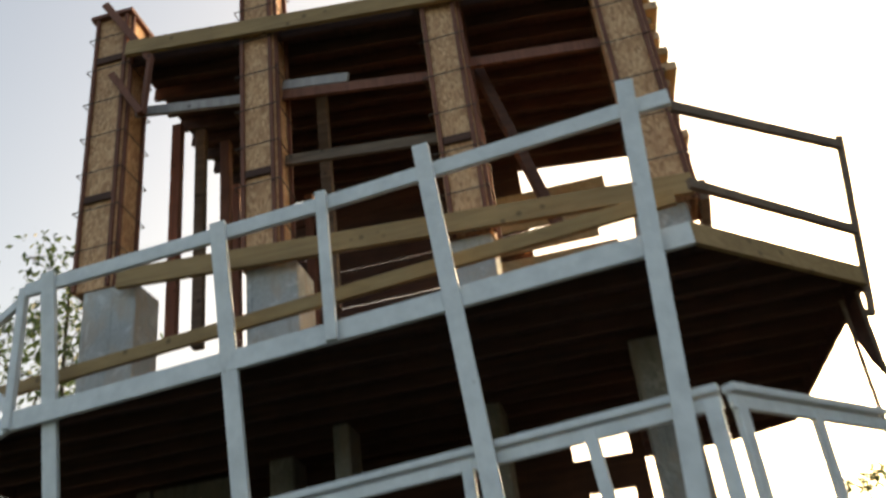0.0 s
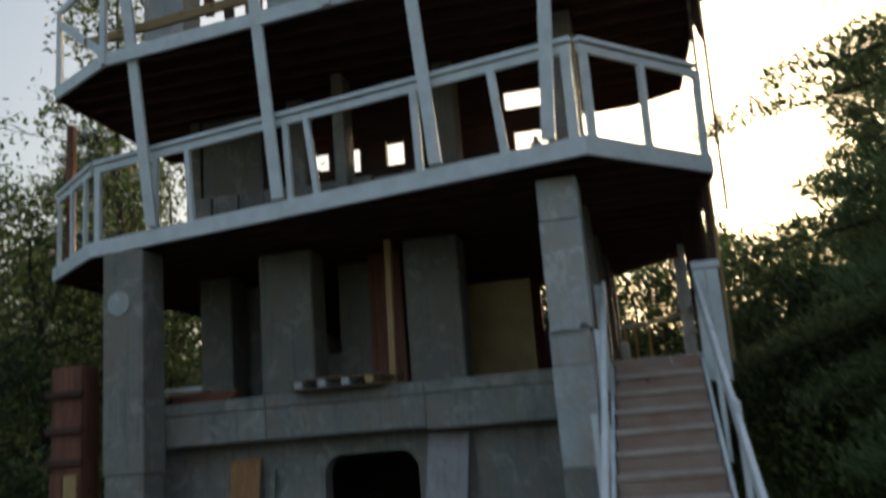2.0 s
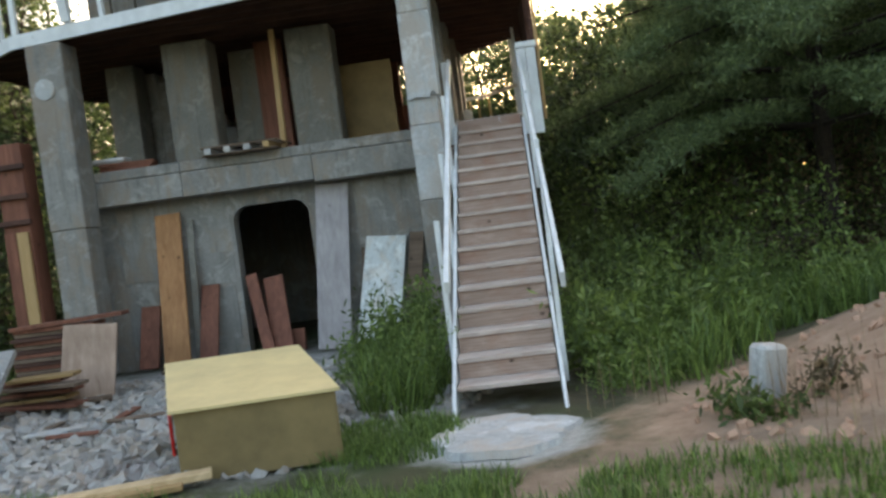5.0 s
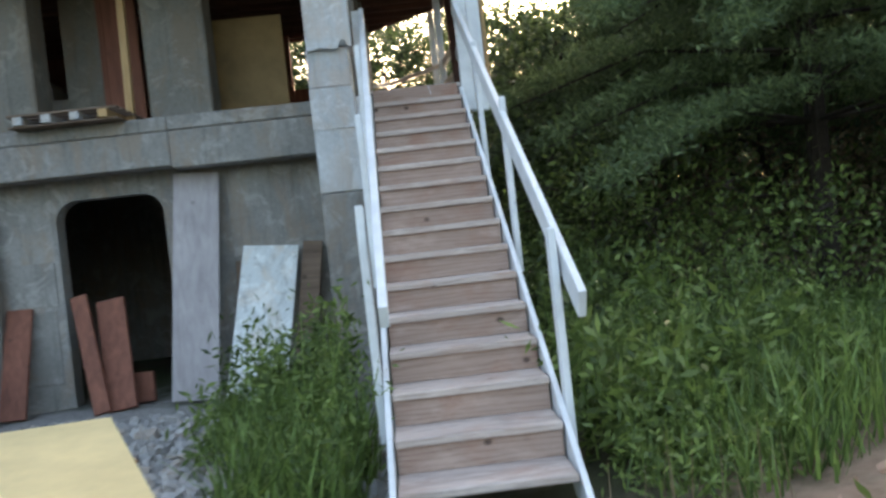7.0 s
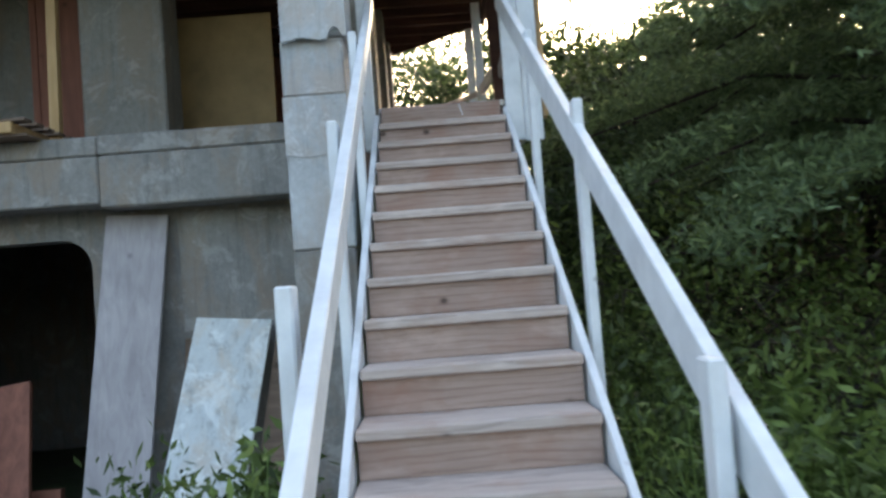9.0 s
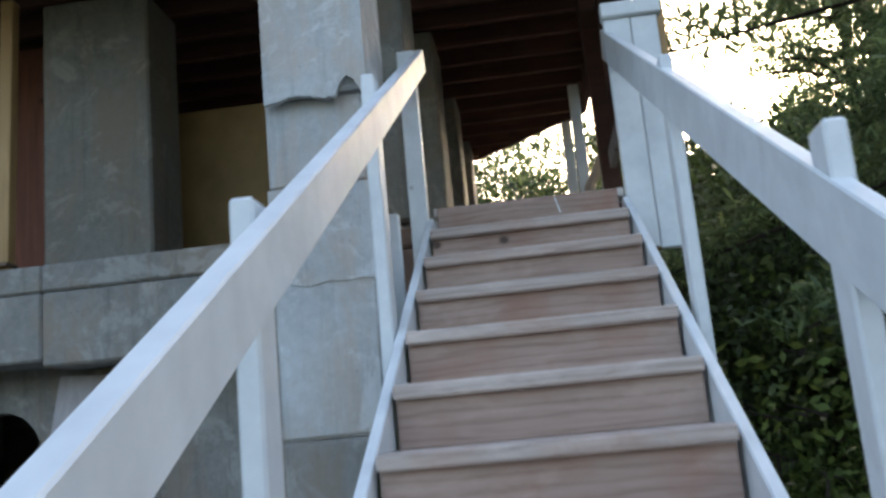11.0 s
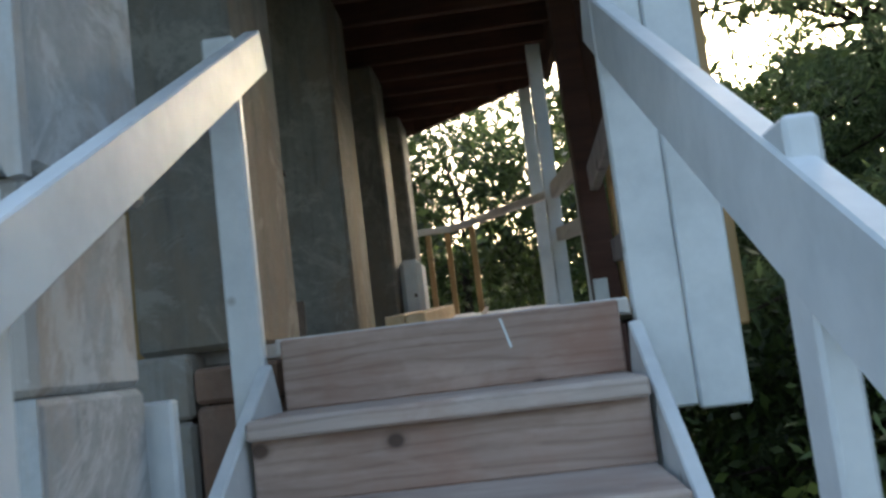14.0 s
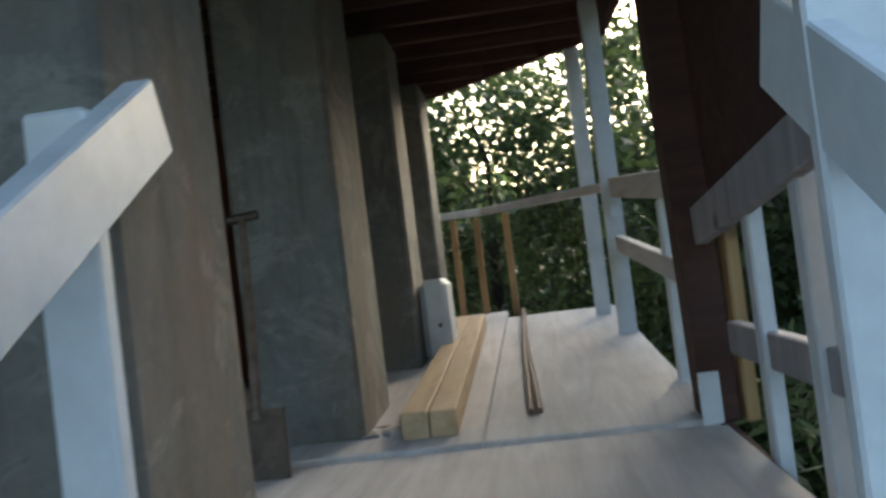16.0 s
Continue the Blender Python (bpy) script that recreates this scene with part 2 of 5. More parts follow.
ALONG_X, ALONG_Y, ALONG_Z = (0.12, 1.6, 1.6), (1.6, 0.12, 1.6), (1.6, 1.6, 0.12)
M = {
    "paint": material("white_paint", build_paint),
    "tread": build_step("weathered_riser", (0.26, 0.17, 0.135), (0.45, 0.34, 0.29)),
    # Scuffed tread tops, made paler than the risers for the sky light on them.
    "tread_top": build_step("skylit_scuffed_tread", (0.34, 0.27, 0.235), (0.60, 0.52, 0.475)),
    "rust_concrete": material("rust_stained_concrete", build_concrete((0.13, 0.085, 0.065), (0.25, 0.165, 0.125), 0.4)),
    # Brighter copy of the needle colour: light on the three closest pines, put in.
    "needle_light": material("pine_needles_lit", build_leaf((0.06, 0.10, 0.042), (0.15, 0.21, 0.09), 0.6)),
    "weed": material("pale_weed_leaves", build_leaf((0.055, 0.095, 0.022), (0.17, 0.24, 0.065))),
    "dead_leaf": material("brown_undergrowth", build_leaf((0.06, 0.05, 0.03), (0.16, 0.125, 0.075))),
    "deck": wood("grey_deck_board", (0.52, 0.49, 0.47), (0.74, 0.71, 0.68), ALONG_Y, 0.75, 0.25, False),
    # Dark reddish timber, its base lowered further for the shade beneath the decks.
    "joist": wood("dark_red_joist", (0.055, 0.026, 0.02), (0.12, 0.056, 0.04), ALONG_X, 0.85, 0.5, False),
    "soffit": wood("shaded_soffit_board", (0.045, 0.024, 0.018), (0.095, 0.048, 0.036), ALONG_Y, 0.9, 0.4, False),
    "redwood": wood("red_brown_board", (0.13, 0.045, 0.028), (0.27, 0.105, 0.065), ALONG_Z, 0.75, 0.4),
    "pine": wood("yellow_pine", (0.36, 0.22, 0.09), (0.55, 0.37, 0.18), ALONG_Z, 0.65, 0.25),
    "pine_y": wood("yellow_pine_timber", (0.44, 0.31, 0.17), (0.66, 0.50, 0.31), ALONG_Y, 0.65, 0.15),
    "orange": wood("orange_brown_board", (0.30, 0.13, 0.05), (0.50, 0.26, 0.11), ALONG_Z, 0.7, 0.4),
    "pinkish": wood("cement_stained_ply", (0.30, 0.2, 0.15), (0.50, 0.37, 0.29), ALONG_Z, 0.75, 0.5, False),
    "beam": wood("yellow_brown_beam", (0.26, 0.16, 0.065), (0.42, 0.28, 0.13), ALONG_X, 0.7, 0.35),
    "grey_board": wood("grey_form_board", (0.30, 0.28, 0.29), (0.46, 0.44, 0.45), ALONG_Z, 0.8, 0.3),
    "old_board": wood("old_brown_board", (0.10, 0.07, 0.05), (0.24, 0.17, 0.125), ALONG_X, 0.85, 0.45),
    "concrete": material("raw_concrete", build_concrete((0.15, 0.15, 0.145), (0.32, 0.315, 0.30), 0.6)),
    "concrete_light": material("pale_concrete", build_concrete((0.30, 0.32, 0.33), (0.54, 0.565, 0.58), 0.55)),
    # Darker copy of the concrete: shade below the overhanging deck put into the colour.
    "concrete_dark": material("overhang_shaded_concrete", build_concrete((0.11, 0.11, 0.10), (0.235, 0.23, 0.205), 0.6)),
    "osb": material("strand_board", build_osb),
    "ply": material("plywood", build_plain((0.26, 0.17, 0.065), 0.6, 0.25, 0, 3)),
    # Chest plywood in two tones: skylit lid, upright sides darkened for their shade.
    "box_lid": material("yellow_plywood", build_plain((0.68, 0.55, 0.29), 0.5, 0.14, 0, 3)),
    "box_side": material("shaded_yellow_plywood", build_plain((0.205, 0.15, 0.065), 0.6, 0.22, 0, 3)),
    "red": material("red_paint", build_plain((0.62, 0.02, 0.015), 0.4, 0.1)),
    "steel": material("rusty_steel", build_plain((0.10, 0.075, 0.06), 0.55, 0.4, 0.7, 20)),
    "splash": material("splashed_white_panel", build_concrete((0.50, 0.55, 0.56), (0.70, 0.75, 0.75), 0.9)),
    "bark": material("bark", build_plain((0.042, 0.033, 0.027), 0.95, 0.5, 0, 14)),
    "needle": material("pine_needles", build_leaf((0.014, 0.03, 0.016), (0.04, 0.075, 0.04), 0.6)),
    "leaf": material("broad_leaves", build_leaf((0.03, 0.05, 0.018), (0.095, 0.14, 0.05))),
    "shrub": material("shrub_leaves", build_leaf((0.03, 0.055, 0.014), (0.11, 0.16, 0.045))),
    "grass": material("grass_blades", build_leaf((0.05, 0.095, 0.022), (0.17, 0.26, 0.07))),
    "dry": material("dry_stalks", build_leaf((0.12, 0.08, 0.05), (0.28, 0.22, 0.14))),
    "ground": material("ground", build_ground),
    "stone": material("grey_rubble", build_concrete((0.20, 0.20, 0.20), (0.46, 0.455, 0.44), 0.2)),
    "sand": material("sand", build_plain((0.44, 0.28, 0.2), 0.95, 0.25, 0, 9)),
}


# ---- mesh helpers ----
def slab(bm, lo, hi, bevel=0.004, turn=None):
    """An upright block from corner lo to corner hi, its edges eased, turned by the matrix turn."""
    g = bmesh.ops.create_cube(bm, size=1.0)
    vs = g["verts"]
    d = [b - a for a, b in zip(lo, hi)]
    m = Matrix.Translation([(a + b) / 2 for a, b in zip(lo, hi)]) @ Matrix.Diagonal((*d, 1))
    bmesh.ops.transform(bm, matrix=(turn @ m) if turn else m, verts=vs)
    if bevel and min(abs(x) for x in d) > bevel * 3:
        es = list({e for v in vs for e in v.link_edges})
        bmesh.ops.bevel(bm, geom=es, offset=bevel, segments=1, affect="EDGES")
    return bm


def bar(bm, a, b, w, h, up=(0, 0, 1), bevel=0.004):
    """A board from a to b (the middle of its ends): w wide across, h high along up."""
    a, b = Vector(a), Vector(b)
    z = (b - a).normalized()
    y = Vector(up)
    y = (y - z * y.dot(z)).normalized()
    x = y.cross(z)
    r = Matrix((x, y, z)).transposed().to_4x4()
    return slab(bm, (-w / 2, -h / 2, 0), (w / 2, h / 2, (b - a).length), bevel, Matrix.Translation(a) @ r)


def rod(bm, pts, radii, sides=7):
    """A round limb along points with a radius at each."""
    rings = []
    for i, p in enumerate(pts):
        p = Vector(p)
        d = (Vector(pts[min(i + 1, len(pts) - 1)]) - Vector(pts[max(i - 1, 0)])).normalized()
        q = d.to_track_quat("Z", "Y")
        rings.append([bm.verts.new(p + q @ Vector((math.cos(k * 2 * math.pi / sides), math.sin(k * 2 * math.pi / sides), 0)) * radii[i]) for k in range(sides)])
    for u, v in zip(rings, rings[1:]):
        for k in range(sides):
            bm.faces.new((u[k], u[(k + 1) % sides], v[(k + 1) % sides], v[k]))
    bm.faces.new(list(reversed(rings[0])))
    bm.faces.new(rings[-1])
    return bm


def to_mesh(name, bm):
    me = bpy.data.meshes.new(name)
    bm.normal_update()
    bm.to_mesh(me)
    bm.free()
    return me


def thing(name, base, label, category, group=""):
    """An empty at the base of a thing; its parts hang under it."""
    ob = new(name)
    ob.location = base
    ob.empty_display_size = 0.1
    return tagged(ob, label, category, group)


def part(name, bm, mat, parent, label=""):
    """Links a bmesh, in world coordinates, as one mesh under a thing or under a part."""
    me = to_mesh(name, bm)
    me.materials.append(M[mat])
    ob = new(name, me)
    ob.parent = parent
    if parent.parent is None:
        ob.location = -Vector(parent.location)
    if label:
        ob["label"] = label
    return ob


def single(name, bm, mat, label, category="", kind="", group=""):
    me = to_mesh(name, bm)
    me.materials.append(M[mat])
    return tagged(new(name, me), label, category, group, kind)


def block(lo, hi, bevel=0.006):
    return slab(bmesh.new(), lo, hi, bevel)


def board(a, b, w, h, up=(0, 0, 1), bevel=0.004):
    return bar(bmesh.new(), a, b, w, h, up, bevel)


def quads(name, v, mat, smooth=False):
    """A mesh of loose quads from an array n x 4 x 3."""
    n = len(v)
    me = bpy.data.meshes.new(name)
    me.vertices.add(n * 4)
    me.vertices.foreach_set("co", v.astype(np.float32).ravel())
    me.loops.add(n * 4)
    me.loops.foreach_set("vertex_index", np.arange(n * 4, dtype=np.int32))
    me.polygons.add(n)
    me.polygons.foreach_set("loop_start", np.arange(0, n * 4, 4, dtype=np.int32))
    me.update(calc_edges=True)
    me.materials.append(M[mat])
    return me

# ---- the ground ----
R, RUN, W, NSTEP = 0.175, 0.3164, 0.838, 16
FLOOR = R * NSTEP
LZ = 4.58


def ground_z(x, y):
    """Height of the ground: a sand mound, a dip under the building, soft unevenness."""
    z = 0.85 * math.exp(-((x - 5.0) ** 2 / 4.0 + (y - 0.1) ** 2 / 3.2))
    z += 0.10 * math.exp(-((x - 3.4) ** 2 + (y + 1.6) ** 2) / 2.0)
    z += 0.05 * noise.noise((x * 0.5, y * 0.5, 0.3)) + 0.02 * noise.noise((x * 2.1, y * 2.1, 4.0))
    flat = max(0.0, 1 - math.hypot(x - 0.4, y) / 1.4)
    return z * (1 - flat) - 0.03


bm = bmesh.new()
xs = [-900, -300, -100, -50, -30, -22] + [-16 + 0.3 * i for i in range(100)] + [16, 22, 30, 50, 100, 300, 900]
ys = [-900, -300, -100, -50, -30, -22, -16] + [-10.5 + 0.3 * i for i in range(92)] + [18, 22, 30, 50, 100, 300, 900]
grid = [[bm.verts.new((x, y, ground_z(x, y))) for x in xs] for y in ys]
for r0, r1 in zip(grid, grid[1:]):
    for i in range(len(xs) - 1):
        f = bm.faces.new((r0[i], r0[i + 1], r1[i + 1], r1[i]))
        f.smooth = True
single("ground", bm, "ground", "uneven ground of soil, grey rubble, sand and sparse grass", "ground", "structure")

# ---- the staircase ----
stair = thing("wooden_staircase", (W / 2, 0, 0), "wooden staircase with weathered treads and white handrails", "staircase")
for k in range(1, NSTEP):
    y, z = k * RUN, k * R
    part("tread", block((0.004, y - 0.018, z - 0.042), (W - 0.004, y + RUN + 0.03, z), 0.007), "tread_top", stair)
for k in range(2, NSTEP + 1):
    y, z = k * RUN + 0.012, k * R
    top = z - 0.042 if k < NSTEP else z - 0.004
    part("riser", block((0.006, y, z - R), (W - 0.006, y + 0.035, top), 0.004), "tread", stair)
part("chalk_mark", board((0.548, NSTEP * RUN + 0.0105, 2.785), (0.567, NSTEP * RUN + 0.0105, 2.712), 0.003, 0.006, (1, 0, 0), 0), "paint", stair, "thin chalk stroke")
for x in (-0.022, W + 0.022):
    foot, head = Vector((x, 0.03, -0.13)), Vector((x, NSTEP * RUN + 0.02, FLOOR - 0.155))
    part("stringer", board(foot, head, 0.032, 0.22), "paint", stair, "white-painted stringer")
part("handrail", board((0.031, 0.28, 0.981), (-0.024, 5.24, 3.592), 0.044, 0.114), "paint", stair, "white-painted handrail board")
part("handrail", board((0.960, 0.44, 0.925), (0.895, 5.36, 3.605), 0.040, 0.148), "paint", stair, "white-painted handrail board")
for y, top in ((1.12, 1.53), (2.52, 2.215), (3.91, 2.99)):
    part("post", block((-0.088, y - 0.05, y * R / RUN - 0.38), (-0.043, y + 0.05, top)), "paint", stair, "white-painted post")
for x, y, top in ((W + 0.040, 0.80, 1.30), (W + 0.080, 2.55, 2.24), (W + 0.062, 3.92, 2.93)):
    part("post", block((x, y - 0.045, y * R / RUN - 0.4), (x + 0.042, y + 0.045, top)), "paint", stair, "white-painted post")
part("post", block((-0.118, 5.06, FLOOR - 0.30), (-0.034, 5.10, FLOOR + 0.78)), "paint", stair, "white-painted end post")
part("brace_board", block((-0.225, 4.64, 1.85), (-0.11, 4.68, 2.69)), "paint", stair, "short white board")
# pair of white boards beside the stair head
screen = thing("board_screen", (1.02, 5.17, FLOOR - 0.28), "two upright white-painted boards beside the stair head", "wooden screen")
part("upright_board", block((0.875, 5.15, FLOOR - 0.28), (1.001, 5.19, FLOOR + 0.84)), "paint", screen)
part("upright_board", block((1.005, 5.153, FLOOR - 0.29), (1.13, 5.193, FLOOR + 0.84)), "paint", screen)
part("cap_board", block((0.868, 5.13, FLOOR + 0.845), (1.15, 5.21, FLOOR + 0.92)), "paint", screen)

# ---- concrete frame ----
front = thing("concrete_column", (-0.31, 4.42, 0), "tall concrete corner column cast in uneven lifts, pale at the top", "column", "columns")
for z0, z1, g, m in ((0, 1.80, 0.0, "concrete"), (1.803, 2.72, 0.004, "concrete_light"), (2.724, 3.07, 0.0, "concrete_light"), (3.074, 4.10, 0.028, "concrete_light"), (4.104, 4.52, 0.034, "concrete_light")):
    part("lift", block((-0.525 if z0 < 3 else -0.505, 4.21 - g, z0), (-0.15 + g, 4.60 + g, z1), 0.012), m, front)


def ragged_skin(x0, x1, y0, y1, z0, z1, seed, notch):
    """A skin of concrete whose lower rim is broken, with one deeper chip at notch."""
    rng = np.random.default_rng(seed)
    rim = []
    for x in np.linspace(x0, x1, 34):
        z = z0 + 0.02 * noise.noise((x * 9, seed, 0)) + rng.uniform(-0.004, 0.004)
        rim.append((x, z + 0.055 * max(0.0, 1 - ((x - notch) / 0.045) ** 2)))
    bm = bmesh.new()
    f = bm.faces.new([bm.verts.new((x, y0, z)) for x, z in rim + [(x1, z1), (x0, z1)]])
    g = bmesh.ops.extrude_face_region(bm, geom=[f])
    bmesh.ops.translate(bm, vec=(0, y1 - y0, 0), verts=[v for v in g["geom"] if isinstance(v, bmesh.types.BMVert)])
    bmesh.ops.recalc_face_normals(bm, faces=bm.faces)
    return bm


part("broken_skin", ragged_skin(-0.508, -0.118, 4.15, 4.178, 3.05, 4.09, 3, -0.19), "concrete_light", front, "pale concrete skin with a broken lower rim")
part("broken_skin", ragged_skin(-0.528, -0.148, 4.20, 4.206, 2.36, 2.72, 8, -1.0), "concrete_light", front, "thin pale skin broken along a crack")
left = thing("concrete_column", (-5.3, 4.6, 0), "tall grey concrete column at the corner", "column", "columns")
for z0, z1, g, m in ((0, 2.05, 0.0, "concrete"), (2.054, 4.56, 0.012, "concrete")):
    part("lift", block((-5.60 - g, 4.82 - g, z0), (-5.12 + g, 5.26 + g, z1), 0.012), m, left)
bm = bmesh.new()
bmesh.ops.create_cone(bm, segments=20, radius1=0.14, radius2=0.14, depth=0.03, cap_ends=True, matrix=pose(-5.40, 4.80, 3.95, 90, 0, 0))
part("round_patch", bm, "concrete_light", left, "round pale patch")


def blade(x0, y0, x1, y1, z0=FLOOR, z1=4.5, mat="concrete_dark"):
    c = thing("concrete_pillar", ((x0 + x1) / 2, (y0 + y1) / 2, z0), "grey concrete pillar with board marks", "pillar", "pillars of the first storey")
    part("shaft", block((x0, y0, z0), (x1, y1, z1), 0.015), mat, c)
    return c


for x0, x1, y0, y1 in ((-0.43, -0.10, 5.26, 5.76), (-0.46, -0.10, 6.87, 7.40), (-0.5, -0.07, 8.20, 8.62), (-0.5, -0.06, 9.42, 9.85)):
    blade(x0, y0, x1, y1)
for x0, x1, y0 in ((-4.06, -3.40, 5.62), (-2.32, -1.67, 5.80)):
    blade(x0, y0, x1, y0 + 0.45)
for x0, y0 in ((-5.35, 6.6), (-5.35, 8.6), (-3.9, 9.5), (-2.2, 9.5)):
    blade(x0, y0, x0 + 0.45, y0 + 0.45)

# lower storey walls with an arched opening
wall = tagged(new("wall_south"), "grey concrete wall with an arched doorway", "wall", "", "structure")
bm = bmesh.new()
X0, X1, Y0, Y1, TOP = -5.45, -0.48, 5.66, 5.90, 2.46
DL, DR, DT, RAD = -3.36, -2.26, 2.10, 0.22
arch = [(DL, 0), (DL, DT - RAD)] + [(DL + RAD - RAD * math.cos(a), DT - RAD + RAD * math.sin(a)) for a in [math.pi / 2 * i / 6 for i in range(1, 7)]]
arch += [(DR - RAD + RAD * math.sin(a), DT - RAD + RAD * math.cos(a)) for a in [math.pi / 2 * i / 6 for i in range(0, 7)]] + [(DR, 0)]
outline = [(X0, -0.1), (X0, TOP), (X1, TOP), (X1, -0.1), (DR, -0.1)] + list(reversed(arch)) + [(DL, -0.1)]
f = bm.faces.new([bm.verts.new((x, Y0, z)) for x, z in outline])
g = bmesh.ops.extrude_face_region(bm, geom=[f])
bmesh.ops.translate(bm, vec=(0, Y1 - Y0, 0), verts=[v for v in g["geom"] if isinstance(v, bmesh.types.BMVert)])
bmesh.ops.recalc_face_normals(bm, faces=bm.faces)
part("wall_panel", bm, "concrete", wall)
for i, (x0, x1, z0, z1) in enumerate(((-5.05, -4.55, 0.1, 1.15), (-3.95, -3.45, 0.25, 1.0), (-3.9, -3.42, 1.05, 1.5), (-1.6, -0.62, 1.35, 2.25), (-5.05, -4.5, 1.2, 2.25))):
    part("render_patch", block((x0, Y0 - 0.012, z0), (x1, Y0 + 0.01, z1), 0.004), "concrete", wall)
single("wall_east", block((-0.72, 5.91, -0.1), (-0.48, 10.3, 2.46)), "concrete", "plain concrete side wall", "wall", "structure")
single("wall_west", block((-5.45, 5.91, -0.1), (-5.2, 10.3, 2.46)), "concrete", "plain concrete side wall", "wall", "structure")
single("wall_north", block((-5.19, 10.05, -0.1), (-0.73, 10.3, 2.46)), "concrete", "plain concrete back wall", "wall", "structure")
single("floor_slab", block((-5.44, 5.78, 2.47), (-0.49, 10.29, FLOOR - 0.006)), "concrete", "concrete floor slab of the first storey", "floor", "structure")
beam = thing("concrete_beam", (-2.9, 5.5, 2.3), "projecting concrete edge beam with a cracked top", "beam")
for x0, x1 in ((-5.2, -3.9), (-3.896, -2.05), (-2.046, -0.56)):
    part("beam_lift", block((x0, 5.30, 2.30 + 0.02 * math.sin(x0)), (x1, 5.65, 2.655), 0.012), "concrete", beam)
    part("beam_cap", block((x0, 5.294 + 0.012 * math.sin(x0 * 3), 2.661), (x1, 5.65, FLOOR), 0.012), "concrete", beam)
part("beam_end", block((-0.556, 5.20, 2.10), (-0.27, 5.338, 2.62), 0.012), "concrete", beam)
part("beam_end", block((-0.556, 5.205, 2.626), (-0.27, 5.338, FLOOR - 0.003), 0.012), "concrete", beam)
part("beam_end", block((-0.266, 5.21, 2.10), (-0.03, 5.338, 2.655), 0.012), "rust_concrete", beam, "rust-stained end of the beam")
part("beam_end", block((-0.266, 5.205, 2.66), (-0.03, 5.338, FLOOR - 0.045), 0.012), "rust_concrete", beam, "rust-stained end of the beam")

single("wall_first_north", block((-5.3, 9.98, FLOOR), (-1.95, 10.1, LZ - 0.005)), "redwood", "dark boarded wall at the back of the first storey", "wall", "structure")
single("wall_first_inner", block((-1.949, 9.98, FLOOR), (-1.25, 10.1, LZ - 0.005)), "redwood", "dark boarded wall deep inside the first storey", "wall", "structure")
single("wall_first_back", block((-1.249, 9.98, FLOOR), (-0.6, 10.1, 3.75)), "redwood", "low dark boarded wall at the back of the first storey", "wall", "structure")
single("wall_first_west", block((-5.42, 7.1, FLOOR), (-5.3, 9.97, LZ - 0.005)), "redwood", "dark boarded wall at the side of the first storey", "wall", "structure")

# ---- first storey: boards, prop, sheet of plywood, pallet ----
single("plywood_sheet", block((-1.95, 6.58, FLOOR), (-0.96, 6.60, 4.02), 0.003), "ply", "brown plywood sheet standing on the concrete floor", "plywood")
door = thing("red_brown_panel", (-2.65, 6.35, FLOOR), "dark red-brown door panel leaning upright", "door panel")
part("leaf", block((-2.92, 6.33, FLOOR), (-2.50, 6.37, 4.5)), "redwood", door)
part("stile", block((-2.92, 6.315, FLOOR), (-2.86, 6.328, 4.5), 0.003), "redwood", door)
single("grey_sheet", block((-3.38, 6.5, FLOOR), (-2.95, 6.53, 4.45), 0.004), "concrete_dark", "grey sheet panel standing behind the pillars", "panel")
single("timber_prop", board((-2.5, 5.72, FLOOR), (-2.47, 5.72, 4.5), 0.075, 0.075, (0, 1, 0)), "pine", "yellow timber prop under the deck", "prop")
pal = thing("wooden_pallet", (-2.95, 5.3, FLOOR), "wooden pallet jutting over the beam edge", "pallet")
for i in range(4):
    part("bearer", block((-3.44 + i * 0.27, 5.06, FLOOR + 0.02), (-3.35 + i * 0.27, 5.95, FLOOR + 0.10)), "concrete_light" if i < 3 else "pine", pal, "pale bearer end")
for i in range(5):
    part("slat", block((-3.5, 5.08 + i * 0.19, FLOOR + 0.103), (-2.45, 5.2 + i * 0.19, FLOOR + 0.125), 0.003), "old_board", pal)
part("slat", block((-3.5, 5.1, FLOOR), (-2.45, 5.9, FLOOR + 0.018), 0.003), "old_board", pal)
heap = thing("board_heap", (-4.75, 5.5, FLOOR), "low heap of red boards and a pale slab on the ledge", "heap of boards")
for i in range(3):
    part("board", slab(bmesh.new(), (-0.38, -0.12, i * 0.04), (0.38, 0.12, i * 0.04 + 0.035), 0.004, pose(-4.7, 5.5, FLOOR, 0, 0, 8 * i - 6)), "redwood", heap)
part("board", slab(bmesh.new(), (-0.25, -0.15, 0.125), (0.25, 0.15, 0.19), 0.02, pose(-4.95, 5.5, FLOOR, 0, 0, 4)), "concrete_light", heap, "pale slab")
flight = thing("inner_stair", (-4.4, 7.4, FLOOR), "concrete stair flight seen dark inside the storey", "stair")
for i in range(9):
    part("step", block((-5.0 + i * 0.2, 7.2, FLOOR), (-4.8 + i * 0.2, 8.2, 4.45 - i * 0.17), 0.01), "concrete", flight)
# leaning shovel by the second pillar
shovel = thing("shovel", (-0.30, 6.52, FLOOR), "worn shovel leaning on a concrete pillar", "shovel")
part("blade", slab(bmesh.new(), (-0.08, -0.01, 0.0), (0.08, 0.01, 0.2), 0.008, pose(-0.335, 6.52, FLOOR, -4, 0, 0)), "steel", shovel)
part("handle", rod(bmesh.new(), [(-0.335, 6.53, FLOOR + 0.17), (-0.345, 6.6, FLOOR + 0.45), (-0.36, 6.68, FLOOR + 0.76)], [0.016, 0.014, 0.013]), "old_board", shovel)
